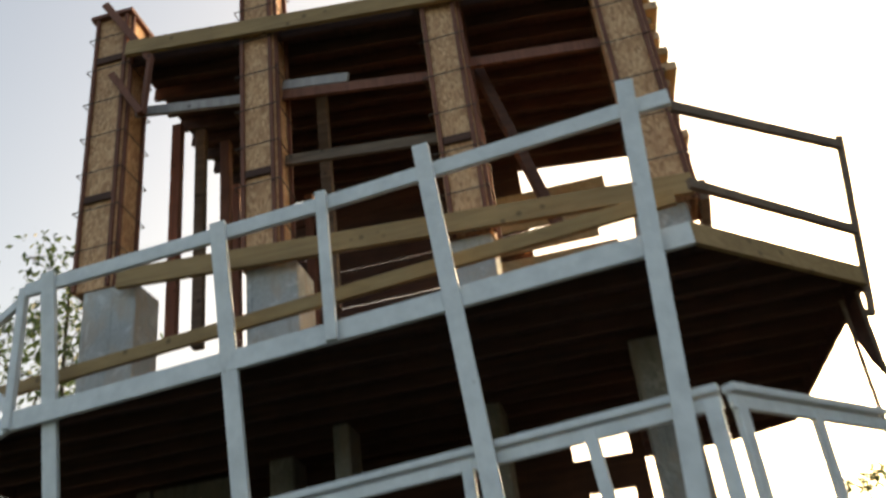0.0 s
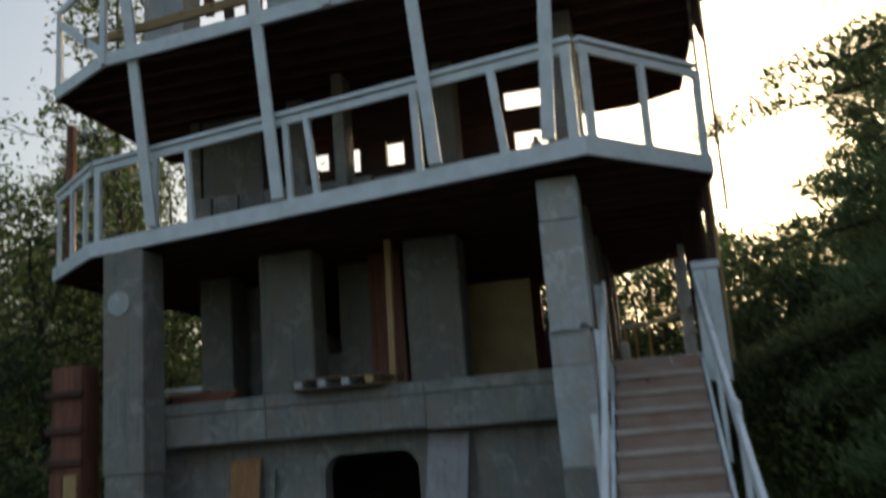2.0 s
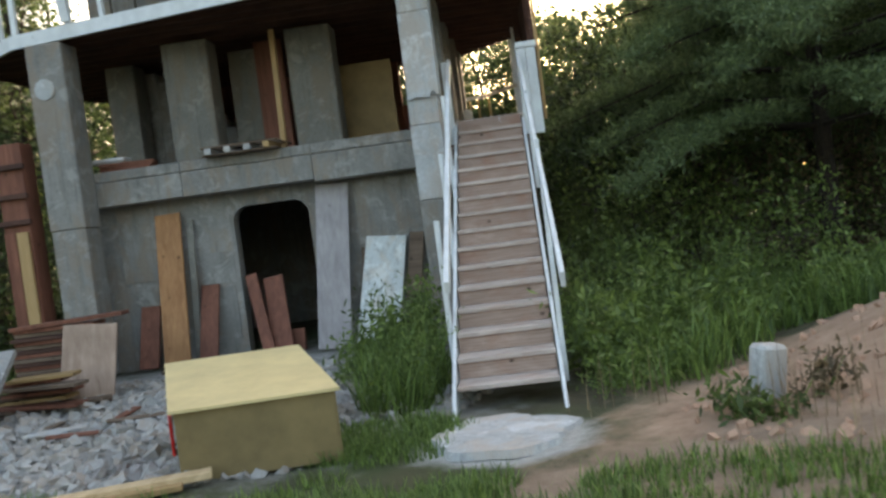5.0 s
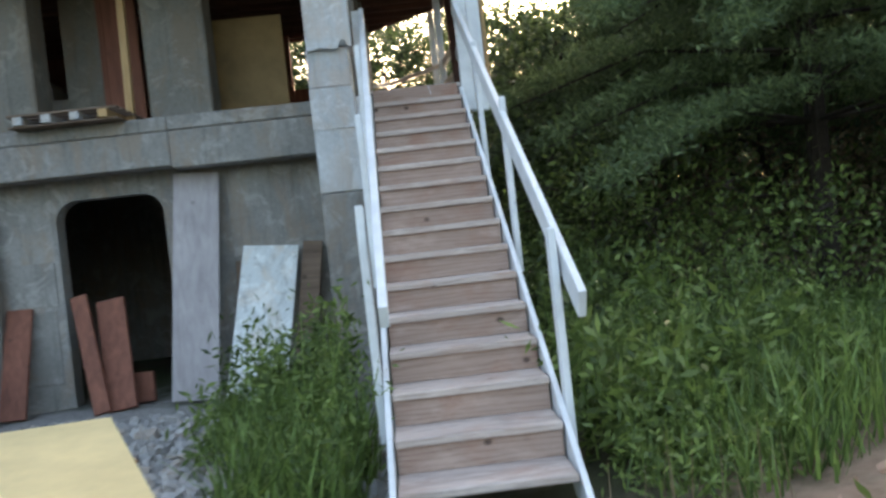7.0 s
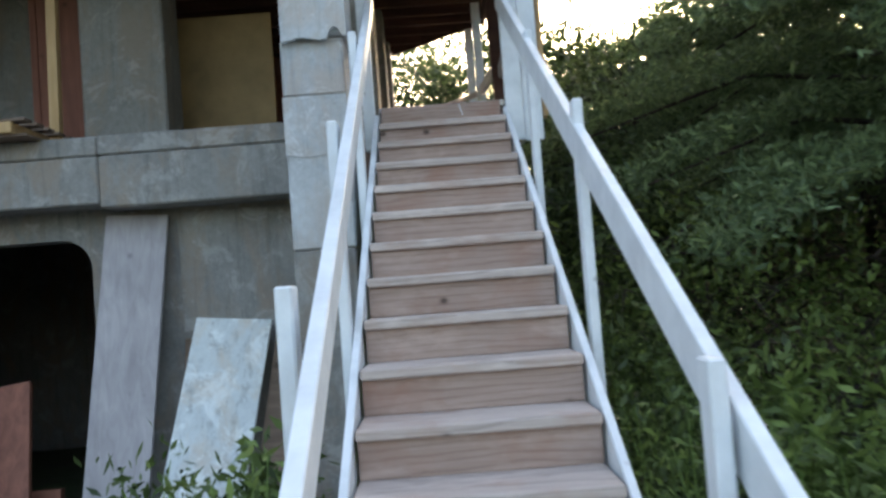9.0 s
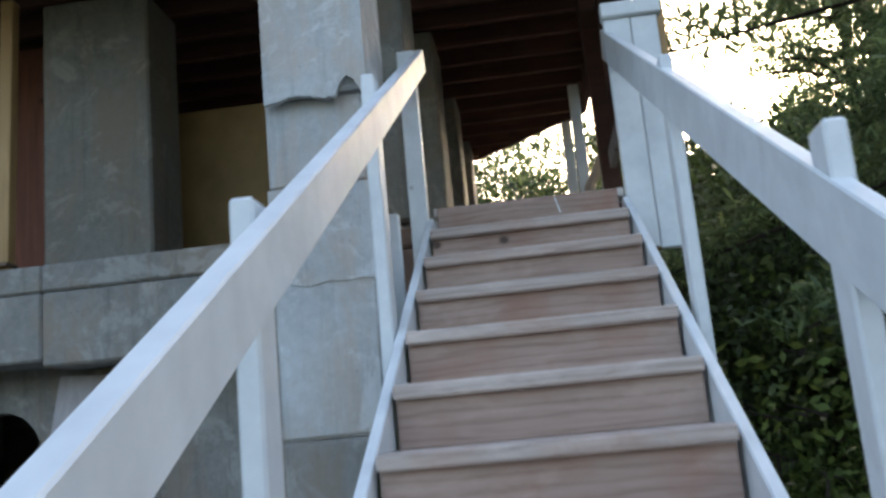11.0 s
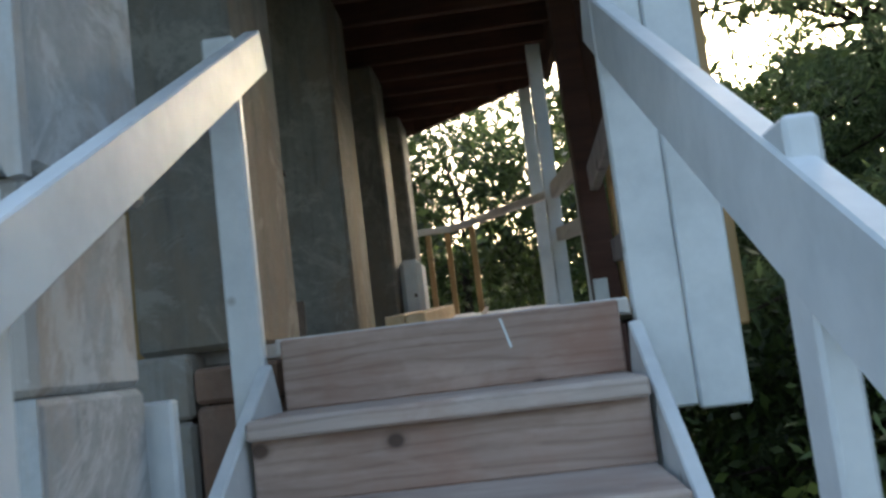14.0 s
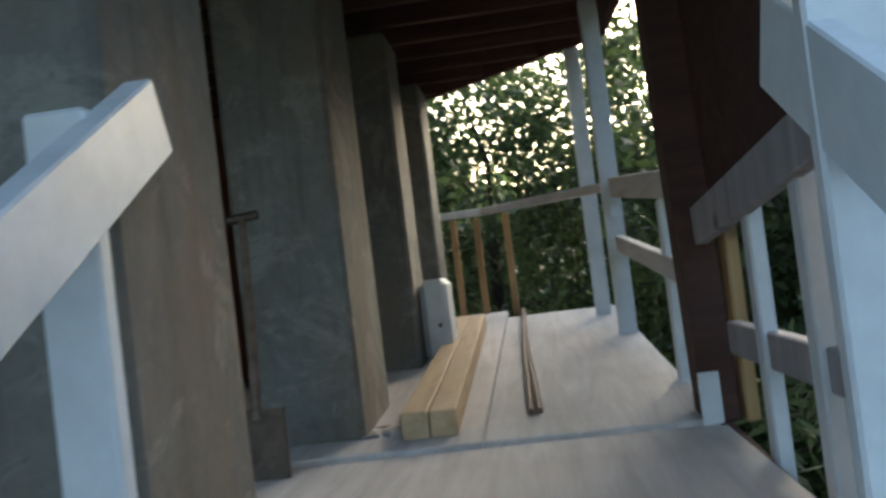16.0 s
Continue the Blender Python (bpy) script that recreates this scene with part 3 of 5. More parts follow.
part("grip", rod(bmesh.new(), [(-0.41, 6.68, FLOOR + 0.76), (-0.31, 6.68, FLOOR + 0.77)], [0.015, 0.015]), "steel", shovel)

# ---- the side deck at the stair head ----
LIFT = 0.06


def deck_z(y):
    return FLOOR + max(0.0, y - 6.6) * LIFT


side = thing("side_deck", (0.3, 7.5, FLOOR - 0.2), "grey timber deck along the pillars", "deck")
for x0, x1, y0, y1 in ((-0.01, 0.86, 5.09, 5.34), (-0.47, 0.99, 5.344, 6.66)):
    part("deck_panel", block((x0, y0, FLOOR - 0.04), (x1, y1, FLOOR), 0.004), "deck", side)
for i, (x0, x1, far) in enumerate(((-0.47, 0.285, 10.3), (0.289, 0.98, 9.9))):
    a, b = Vector(((x0 + x1) / 2, 6.675, deck_z(6.675) - 0.005)), Vector(((x0 + x1) / 2, far, deck_z(far) - 0.005))
    part("deck_panel", board(a, b, x1 - x0, 0.032), "deck", side)
for y in (5.12, 6.62, 7.9, 9.2):
    part("deck_joist", block((-0.46 if y > 5.3 else 0.0, y, FLOOR - 0.235), (1.0 if y > 5.3 else 0.85, y + 0.045, FLOOR - 0.06)), "joist", side)
for x, m in ((-0.44, "joist"), (0.99, "joist")):
    part("edge_beam", board((x, 5.36, FLOOR - 0.14), (x, 10.2, FLOOR + 0.05), 0.045, 0.18), m, side)
for y in (6.7, 9.4):
    part("deck_leg", block((0.86, y, -0.1), (0.96, y + 0.1, FLOOR - 0.24)), "old_board", side)

timbers = thing("timber_stack", (0.1, 8.1, FLOOR), "two new yellow timbers lying side by side on the deck", "timber")
for i, x in enumerate((0.075, 0.165)):
    a, b = Vector((x, 6.79, deck_z(6.79) + 0.052)), Vector((x - 0.03, 9.5 - 0.1 * i, deck_z(9.45) + 0.055))
    part("timber", board(a, b, 0.085, 0.085), "pine_y", timbers)
rods = thing("steel_rods", (0.42, 8, FLOOR), "two thin rusty rods lying on the deck", "steel rod")
for d in (0, 0.028):
    part("rod", rod(bmesh.new(), [(0.435 + d, 6.95, deck_z(6.95) + 0.025), (0.41 + d * 0.6, 8.2, deck_z(8.2) + 0.03), (0.39 + d * 0.3, 10.0, deck_z(10.0) + 0.04)], [0.011] * 3, 6), "steel", rods)
white_box = thing("white_box", (0.02, 8.42, 3.0), "small white painted box beside the pillars", "box")
part("case", block((-0.06, 8.30, deck_z(8.4) + 0.01), (0.075, 8.62, 3.31), 0.03), "paint", white_box)
part("screw", block((0.02, 8.288, 3.08), (0.035, 8.299, 3.10), 0.002), "steel", white_box)
blocks = thing("offcut_heap", (-0.2, 6.9, FLOOR), "small offcuts and broken brick at the foot of the pillar", "rubble")
for i in range(7):
    q = random.uniform
    part("offcut", slab(bmesh.new(), (-0.06, -0.03, 0), (0.06, 0.03, q(0.02, 0.05)), 0.006, pose(q(-0.12, 0.05), q(6.75, 7.15), FLOOR + 0.002, 0, 0, q(0, 180))), "redwood" if i % 2 else "stone", blocks)

# railing along the outer edge of the side deck
rail = thing("deck_railing", (0.97, 7.5, FLOOR), "timber railing of the side deck, partly painted white", "railing")
part("top_rail", board((1.04, 5.24, FLOOR + 0.74), (0.985, 6.66, FLOOR + 0.57), 0.04, 0.11), "grey_board", rail)
part("top_rail", board((0.985, 7.0, FLOOR + 0.725), (0.93, 8.85, FLOOR + 0.88), 0.04, 0.10), "deck", rail)
part("top_rail", board((0.93, 8.86, FLOOR + 0.885), (0.20, 10.25, FLOOR + 0.93), 0.05, 0.05), "deck", rail)
part("top_rail", board((0.20, 10.26, FLOOR + 0.93), (-0.5, 10.3, FLOOR + 0.93), 0.05, 0.05), "paint", rail)
part("mid_rail", board((0.985, 7.0, FLOOR + 0.43), (0.93, 8.85, FLOOR + 0.60), 0.04, 0.08), "deck", rail)
part("mid_rail", board((1.07, 5.25, FLOOR + 0.24), (1.03, 6.58, FLOOR + 0.25), 0.04, 0.09), "grey_board", rail)
for x, y, z1, m in ((0.985, 7.02, 0.70, "paint"), (0.98, 7.28, 0.70, "paint"), (0.35, 10.05, 0.9, "pine"), (-0.02, 10.28, 0.9, "pine"), (0.14, 10.28, 0.9, "pine")):
    part("baluster", block((x - 0.022, y - 0.035, deck_z(y) - 0.15), (x + 0.022, y + 0.035, FLOOR + z1 - 0.005)), m, rail)
for x, y, m in ((1.03, 6.22, "paint"), (1.04, 5.82, "paint"), (1.075, 5.70, "pine")):
    part("baluster", block((x - 0.02, y - 0.035, FLOOR - 0.2), (x + 0.02, y + 0.035, FLOOR + 0.64)), m, rail)
for x, y in ((0.925, 8.62), (0.875, 9.5)):
    single("deck_post", block((x - 0.045, y - 0.04, FLOOR - 0.2), (x + 0.045, y + 0.04, 4.62)), "paint", "tall white-painted post between two decks", "post", "", "posts of the side deck")
corner_post = thing("corner_post", (1.0, 6.65, FLOOR), "dark red-brown post with a yellow stud and painted foot", "post")
part("shaft", board((0.985, 6.74, FLOOR), (0.95, 6.74, 4.5), 0.11, 0.14, (0, 1, 0)), "joist", corner_post)
part("stud", block((1.045, 6.64, FLOOR), (1.085, 6.73, 4.5)), "pine", corner_post)
part("painted_foot", block((0.925, 6.655, FLOOR), (0.985, 6.668, FLOOR + 0.15), 0.003), "paint", corner_post)
part("gusset", slab(bmesh.new(), (-0.02, 0, 0), (0.02, 0.95, 1.0), 0.004, pose(1.08, 5.66, FLOOR + 0.72, -6, 0, 3)), "joist", corner_post, "red-brown board")


# ---- the lower deck, its soffit and railing ----
def polygon_slab(pts, z0, z1):
    bm = bmesh.new()
    f = bm.faces.new([bm.verts.new((x, y, z0)) for x, y in pts])
    g = bmesh.ops.extrude_face_region(bm, geom=[f])
    bmesh.ops.translate(bm, vec=(0, 0, z1 - z0), verts=[v for v in g["geom"] if isinstance(v, bmesh.types.BMVert)])
    bmesh.ops.recalc_face_normals(bm, faces=bm.faces)
    return bm


def inside(pts, x):
    """The span in y that the outline has at x."""
    ys = []
    for (xa, ya), (xb, yb) in zip(pts, pts[1:] + pts[:1]):
        if (xa - x) * (xb - x) < 0:
            ys.append(ya + (yb - ya) * (x - xa) / (xb - xa))
    return (min(ys), max(ys)) if len(ys) > 1 else None


def inside_y(pts, y):
    r = inside([(b, a) for a, b in pts], y)
    return r


LOW = [(-5.88, 5.02), (0.03, 3.80), (1.18, 5.02), (1.02, 9.25), (-0.06, 10.35), (-5.6, 10.9), (-7.0, 9.7), (-7.05, 5.95)]
LZ = 4.58
low = thing("lower_deck", (-2.5, 7, LZ), "eight-sided timber deck with dark joists and a white fascia", "deck")
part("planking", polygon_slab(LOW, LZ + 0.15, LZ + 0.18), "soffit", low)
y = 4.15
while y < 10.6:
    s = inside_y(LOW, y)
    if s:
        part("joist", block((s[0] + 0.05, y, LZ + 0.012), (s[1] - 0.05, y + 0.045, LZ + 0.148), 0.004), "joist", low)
    y += 0.36


def fascia(deck, pts, z0, h, mats, t=0.045):
    c = Vector((-2.9, 7.4, 0))
    for i, m in enumerate(mats):
        if m:
            a, b = Vector((*pts[i], z0 + h / 2)), Vector((*pts[(i + 1) % len(pts)], z0 + h / 2))
            n = Vector((0, 0, 1)).cross(b - a).normalized()
            n = n if n.dot(a - c) > 0 else -n
            d = (b - a).normalized() * 0.02
            part("fascia", board(a + n * 0.024 - d, b + n * 0.024 + d, t, h), m, deck)


fascia(low, LOW, LZ, 0.185, ["paint", "paint", "joist", "joist", "joist", "joist", "joist", "paint"])


def railing(pts, edges, z0, z1, mats, name_label, posts, rail_h=0.05):
    """A railing over the edges of an outline: rails and uprights, some of them askew."""
    ob = thing("deck_railing", (*pts[edges[0]], z0), name_label, "railing")
    for e, m, p in zip(edges, mats, posts):
        a, b = Vector((*pts[e], 0)), Vector((*pts[(e + 1) % len(pts)], 0))
        d = (b - a).normalized()
        part("top_rail", board(a + d * 0.03 + Vector((0, 0, z1)), b - d * 0.03 + Vector((0, 0, z1)), 0.095, rail_h), m, ob)
        part("under_rail", board(a + d * 0.03 + Vector((0, 0, z1 - 0.085)), b - d * 0.03 + Vector((0, 0, z1 - 0.085)), 0.04, 0.085), m, ob)
        for u, lean, wd in p:
            q = a.lerp(b, u)
            part("upright", board(q + Vector((0, 0, z0)), q + d * lean + Vector((0, 0, z1 - 0.045)), 0.05, wd, d), m, ob)
    return ob


ups = [(0.012, 0.0, 0.09), (0.155, 0.03, 0.08), (0.245, -0.06, 0.07), (0.465, -0.04, 0.07), (0.52, -0.11, 0.07), (0.72, -0.02, 0.08), (0.87, -0.08, 0.08), (0.985, 0, 0.1)]
railing(LOW, [0, 1, 7], LZ + 0.17, 5.74, ["paint", "paint", "paint"], "white-painted railing round the lower deck",
        [ups, [(0.06, 0, 0.09), (0.5, 0.02, 0.08), (0.97, 0.05, 0.09)], [(0.08, 0, 0.07), (0.45, 0, 0.07), (0.8, 0, 0.07)]])
single("brown_post", block((-6.95, 5.98, 4.77), (-6.85, 6.08, 6.73)), "redwood", "brown post at the deck corner", "post")
end_post = thing("deck_end_post", (1.24, 5.42, FLOOR + 0.9), "dark post with a yellow stud below the deck corner", "post")
part("shaft", block((1.085, 5.3, FLOOR - 0.1), (1.145, 5.4, 4.575)), "joist", end_post)
part("stud", block((1.15, 5.3, FLOOR - 0.1), (1.19, 5.39, 4.575)), "pine", end_post)

# ---- the upper deck ----
UP = [(-5.42, 4.58), (0.10, 3.85), (1.36, 5.08), (1.17, 8.3), (0.5, 8.63), (-0.45, 8.65), (-0.45, 7.45), (-1.35, 7.45), (-1.35, 8.62), (-5.4, 8.7), (-6.5, 8.0), (-6.5, 5.2)]
UZ = 6.74
upd = thing("upper_deck", (-2.5, 7, UZ), "eight-sided upper timber deck with dark joists", "deck")
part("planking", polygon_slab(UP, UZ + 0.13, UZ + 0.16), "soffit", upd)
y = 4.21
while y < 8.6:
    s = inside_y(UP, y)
    # joists skip a notch added at the back to let sky show through
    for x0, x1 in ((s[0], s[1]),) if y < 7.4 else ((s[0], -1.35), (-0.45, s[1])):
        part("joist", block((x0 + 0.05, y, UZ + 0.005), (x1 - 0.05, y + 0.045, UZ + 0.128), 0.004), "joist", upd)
    y += 0.38
fascia(upd, UP, UZ, 0.165, ["paint", "beam", "joist", "joist", "joist", None, None, None, "joist", "joist", "joist", "paint"])
railU = thing("deck_railing", (-2.6, 4.2, UZ), "white-painted railing of the upper deck", "railing")


def up_at(x):
    return 4.58 + (x + 5.42) / 5.52 * (3.85 - 4.58) - 0.05


for x0, x1, z0, z1 in ((-5.42, -2.50, 8.02, 7.94), (-2.496, 0.22, 7.94, 7.92)):
    part("top_rail", board((x0, up_at(x0), z0), (x1, up_at(x1), z1), 0.045, 0.13), "paint", railU)
part("upright", board((-2.50, up_at(-2.45) - 0.05, 6.72), (-2.52, up_at(-2.45) - 0.05, 8.02), 0.05, 0.09, (1, 0, 0)), "paint", railU)
part("upright", block((-5.47, 4.50, 6.75), (-5.40, 4.57, 8.05)), "paint", railU)
for x, x2, top in ((-4.95, -5.15, 8.10), (-3.26, -3.46, 8.05), (-1.44, -1.66, 8.16), (-0.30, -0.06, 8.14)):
    yl = 5.02 + (x + 5.88) / 5.91 * (3.80 - 5.02) - 0.08
    single("tall_post", board((x, yl, 4.78), (x2, min(up_at(x2) - 0.05, yl + 0.05), top), 0.05, 0.13, (1, 0, 0)), "paint", "tall white-painted post joining the two decks", "post", "", "tall deck posts")
railL = thing("deck_railing", (-6, 4.6, UZ), "side railing of the upper deck with a slanting brace", "railing")
part("top_rail", board((-5.45, 4.58, 7.98), (-6.5, 5.2, 7.95), 0.045, 0.09), "paint", railL)
part("brace", board((-5.5, 4.65, 6.95), (-6.45, 5.18, 7.75), 0.045, 0.1), "paint", railL)
part("upright", block((-6.53, 5.16, 6.9), (-6.46, 5.23, 7.95)), "paint", railL)
railR = thing("deck_railing", (0.9, 4.6, UZ), "plain brown side railing of the upper deck", "railing")
part("top_rail", board((0.22, 3.92, 7.94), (1.60, 5.06, 7.99), 0.045, 0.09), "old_board", railR)
part("mid_rail", board((0.2, 3.95, 7.28), (1.47, 5.06, 7.20), 0.045, 0.08), "old_board", railR)
part("upright", board((1.37, 5.10, 6.5), (1.63, 5.08, 8.08), 0.05, 0.06, (1, 0, 0)), "old_board", railR)
plank = thing("slanting_plank", (-2.5, 4.5, 7.2), "long yellow-brown plank slanting behind the railing", "plank")
part("plank", board((-5.9, 4.85, 7.24), (0.1, 4.06, 7.26), 0.05, 0.12), "beam", plank)
tatter = thing("loose_sheet", (1.35, 5.3, 5.9), "torn dark sheet hanging at the deck edge", "torn sheet")
bm = bmesh.new()
v = [bm.verts.new(p) for p in ((1.33, 5.12, 6.73), (1.22, 5.3, 6.6), (1.27, 5.2, 6.2), (1.34, 5.1, 5.95), (1.33, 5.1, 6.3))]
bm.faces.new(v)
bmesh.ops.solidify(bm, geom=list(bm.faces), thickness=0.01)
part("sheet", bm, "joist", tatter)
for i, (x, y0, z0, z1) in enumerate(((1.30, 5.12, 4.2, 6.72), (1.20, 5.22, 4.77, 6.72))):
    single("thin_pole", rod(bmesh.new(), [(x, y0, z0), (x + 0.03, y0, z1)], [0.02, 0.02], 6), "old_board", "thin pole between the decks", "pole", "", "thin poles")

# second storey: concrete posts, low parapet and walls behind the lower railing
for x0, x1, y0, m in ((-5.28, -4.4, 6.62, "concrete_dark"), (-3.95, -3.7, 6.4, "concrete"), (-0.42, -0.05, 5.2, "concrete"), (-1.85, -1.6, 6.0, "concrete_dark"), (-3.1, -2.95, 5.8, "concrete")):
    blade(x0, y0, x1, y0 + 0.35, LZ + 0.19, UZ - 0.005, m)
parapet = thing("block_parapet", (-2.5, 6.0, LZ + 0.18), "low parapet of rough blocks behind the railing", "parapet")
for i in range(14):
    x = -5.2 + i * 0.36
    part("block", block((x, 6.0 + 0.02 * (i % 3), LZ + 0.185), (x + 0.345, 6.25, LZ + 0.82 + 0.04 * random.random()), 0.012), "concrete", parapet)
single("wall_upper_west", block((-5.45, 6.6, LZ + 0.185), (-5.31, 7.1, UZ - 0.01)), "concrete_dark", "grey concrete wall at the side of the storey", "wall", "structure")


def pierced_wall(x0, x1, y0, y1, z0, z1, holes):
    """A wall of upright strips, with openings (x0, x1, z0, z1) right through it."""
    bm = bmesh.new()
    cuts = sorted({x0, x1, *[h[0] for h in holes], *[h[1] for h in holes]})
    for a, b in zip(cuts, cuts[1:]):
        z = z0
        for h in sorted((h for h in holes if h[0] < (a + b) / 2 < h[1]), key=lambda h: h[2]):
            slab(bm, (a, y0, z), (b, y1, h[2]), 0)
            z = h[3]
        slab(bm, (a, y0, z), (b, y1, z1), 0)
    return bm


single("wall_upper_middle", pierced_wall(-5.3, -0.45, 7.0, 7.1, LZ + 0.185, UZ - 0.012,
       [(-3.82, -3.60, 5.90, 6.38), (-3.48, -3.43, 5.92, 6.25), (-3.29, -3.15, 5.82, 6.34), (-2.78, -2.53, 5.84, 6.2), (-1.81, -1.76, 5.7, 6.05), (-1.12, -0.56, 6.36, 6.62), (-1.03, -0.60, 5.62, 6.05)]),
       "joist", "dark boarded wall with small openings to the sky", "wall", "structure")
jar = thing("pale_jug", (-0.66, 6.1, 5.42), "small pale jug standing on the parapet", "jug")
bm = bmesh.new()
rod(bm, [(-0.66, 6.1, 5.42), (-0.66, 6.1, 5.44), (-0.66, 6.1, 5.53), (-0.66, 6.1, 5.57), (-0.66, 6.1, 5.63)], [0.06, 0.075, 0.075, 0.035, 0.025], 12)
part("body", bm, "concrete_light", jar)

# ---- top storey: concrete stubs and boarded column forms ----
for x0, w0, z1 in ((-5.37, 0.56, 8.36), (-3.69, 0.51, 8.20), (-1.76, 0.40, 8.04), (-0.12, 0.46, 7.92)):
    st = thing("concrete_stub", (x0 + w0 / 2, 5.5, UZ + 0.165), "pale concrete column stub under a timber form", "column", "column stubs")
    part("stub", block((x0, 5.3, UZ + 0.165), (x0 + w0, 5.75, z1), 0.012), "concrete_light", st)


def column_form(x0, z0, z1, w=0.42, y0=5.3):
    """A square form of strand board with corner studs, cleats, wire ties and openings."""
    t = thing("column_form", (x0 + w / 2, y0 + w / 2, z0), "tall column form of strand board with studs and wire ties", "column form", "column forms")
    x1, y1 = x0 + w, y0 + w
    face = part("front_sheet", block((x0, y0, z0), (x1, y0 + 0.018, z1), 0.003), "osb", t)
    part("side_sheet", block((x1 - 0.018, y0 + 0.02, z0), (x1, y1, z1), 0.003), "osb", t)
    part("side_sheet", block((x0, y0 + 0.02, z0), (x0 + 0.018, y1, z1), 0.003), "osb", t)
    part("back_sheet", block((x0 + 0.02, y1 - 0.018, z0), (x1 - 0.02, y1, z1), 0.003), "osb", t)
    for x in (x0 + 0.012, x1 - 0.05):
        part("corner_stud", block((x, y0 - 0.04, z0), (x + 0.04, y0 - 0.001, z1), 0.004), "redwood", t)
    for y in (y0 + 0.02, y1 - 0.06):
        part("corner_stud", block((x1 + 0.001, y, z0), (x1 + 0.04, y + 0.04, z1), 0.004), "redwood", t)
    z = z0 + 0.45
    i = 0
    while z < z1 - 0.1:
        bm = bmesh.new()
        s = 0.046
        ring = [(x0 - s, y0 - s, z), (x1 + s, y0 - s, z + 0.01), (x1 + s, y1 + s, z), (x0 - s, y1 + s, z + 0.015), (x0 - s, y0 - s, z)]
        for a, b in zip(ring, ring[1:]):
            bar(bm, a, b, 0.009, 0.009, bevel=0)
        part("wire_tie", bm, "steel", t)
        if i % 4 == 1:
            part("cleat", block((x0 + 0.055, y0 - 0.035, z + 0.10), (x1 - 0.055, y0 - 0.002, z + 0.19)), "joist", face, "dark cleat")
        z += 0.47
        i += 1
    part("top_cleat", block((x0 - 0.05, y0 - 0.06, z1), (x1 + 0.05, y1 + 0.04, z1 + 0.06)), "redwood", t)
    return t


column_form(-5.50, 8.37, 11.95, 0.42)
column_form(-3.73, 8.21, 13.2, 0.38)
column_form(-1.72, 8.05, 13.2, 0.38)
column_form(0.02, 7.93, 13.2)
single("wall_top_back", block((-5.4, 8.4, UZ + 0.17), (-1.4, 8.52, 8.42)), "joist", "low dark boarded wall at the back of the top storey", "wall", "structure")
single("wall_top_side", block((-1.399, 8.4, 7.3), (0.4, 8.52, 8.1)), "joist", "dark boards across the back of the top storey", "wall", "structure")
plat = thing("form_platform", (-2.7, 6, 8.2), "yellow-brown timber beams beside the column forms", "beams")
part("edge_timber", board((-4.95, 5.2, 8.36), (0.42, 5.2, 8.02), 0.06, 0.2), "beam", plat)
part("side_timber", board((0.5, 5.3, 8.0), (0.7, 8.4, 8.1), 0.08, 0.2), "old_board", plat)
topd = thing("upper_framing", (-2.7, 7.5, 11), "dark joists and boards of the unfinished top floor", "framing")
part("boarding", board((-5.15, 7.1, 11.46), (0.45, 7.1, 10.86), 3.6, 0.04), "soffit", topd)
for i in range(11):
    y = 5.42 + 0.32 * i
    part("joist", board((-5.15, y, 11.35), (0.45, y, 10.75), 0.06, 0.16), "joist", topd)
part("front_beam", board((-5.05, 5.22, 11.33), (0.35, 5.22, 10.72), 0.06, 0.2), "beam", topd, "greenish new front beam")
for xa, za, xb, zb, m in ((-5.05, 10.64, -3.74, 10.43, "grey_board"), (-3.33, 10.36, -1.73, 10.12, "redwood"), (-1.33, 10.17, 0.01, 10.01, "redwood"), (-3.33, 9.50, -1.73, 9.33, "old_board"), (-3.33, 10.49, -2.6, 10.38, "grey_board")):
    part("cross_rail", board((xa, 5.5, za), (xb, 5.5, zb), 0.05, 0.12), m, topd)
for x, y, m in ((-5.0, 6.2, "redwood"), (-4.8, 6.4, "old_board"), (-4.62, 6.7, "redwood"), (-4.4, 7.2, "redwood"), (-3.2, 6.2, "old_board"), (-4.1, 8.2, "redwood"), (-4.9, 7.6, "redwood")):
    part("stud", block((x, y, 8.1), (x + 0.12, y + 0.1, 10.97)), m, topd)
for i in range(9):
    part("back_board", block((-4.75, 8.4, 8.44 + i * 0.27), (-1.2, 8.44, 8.69 + i * 0.27), 0.004), "joist", topd)
for i in range(6):
    part("pale_board", block((-1.75, 8.3 - 0.02 * i, 8.5 + i * 0.3), (-0.35 + 0.1 * (i % 3), 8.33 - 0.02 * i, 8.72 + i * 0.3), 0.004), "pine_y", topd, "pale sawn board")
part("prop", board((-1.3, 5.7, 10.4), (-0.75, 5.9, 8.2), 0.1, 0.1), "joist", topd, "dark slanting prop")
part("brace", board((-5.35, 5.2, 12.1), (-4.75, 5.24, 11.1), 0.05, 0.09), "redwood", topd)
part("brace", board((-4.76, 5.24, 11.12), (-4.85, 5.3, 10.4), 0.05, 0.09), "redwood", topd)
part("brace", board((-5.2, 5.2, 11.0), (-4.85, 5.26, 10.4), 0.05, 0.08), "redwood", topd)
for i in range(12):
    part("board_end", slab(bmesh.new(), (0, 0, 0), ((0.06 if i < 4 else 0.14) + 0.035 * ((i * 7) % 4), 1.2, 0.09), 0.004, pose(0.40, 5.5, 8.5 + i * 0.2, 0, 0, 4)), "pine_y" if i % 2 else "beam", topd, "sawn board end")


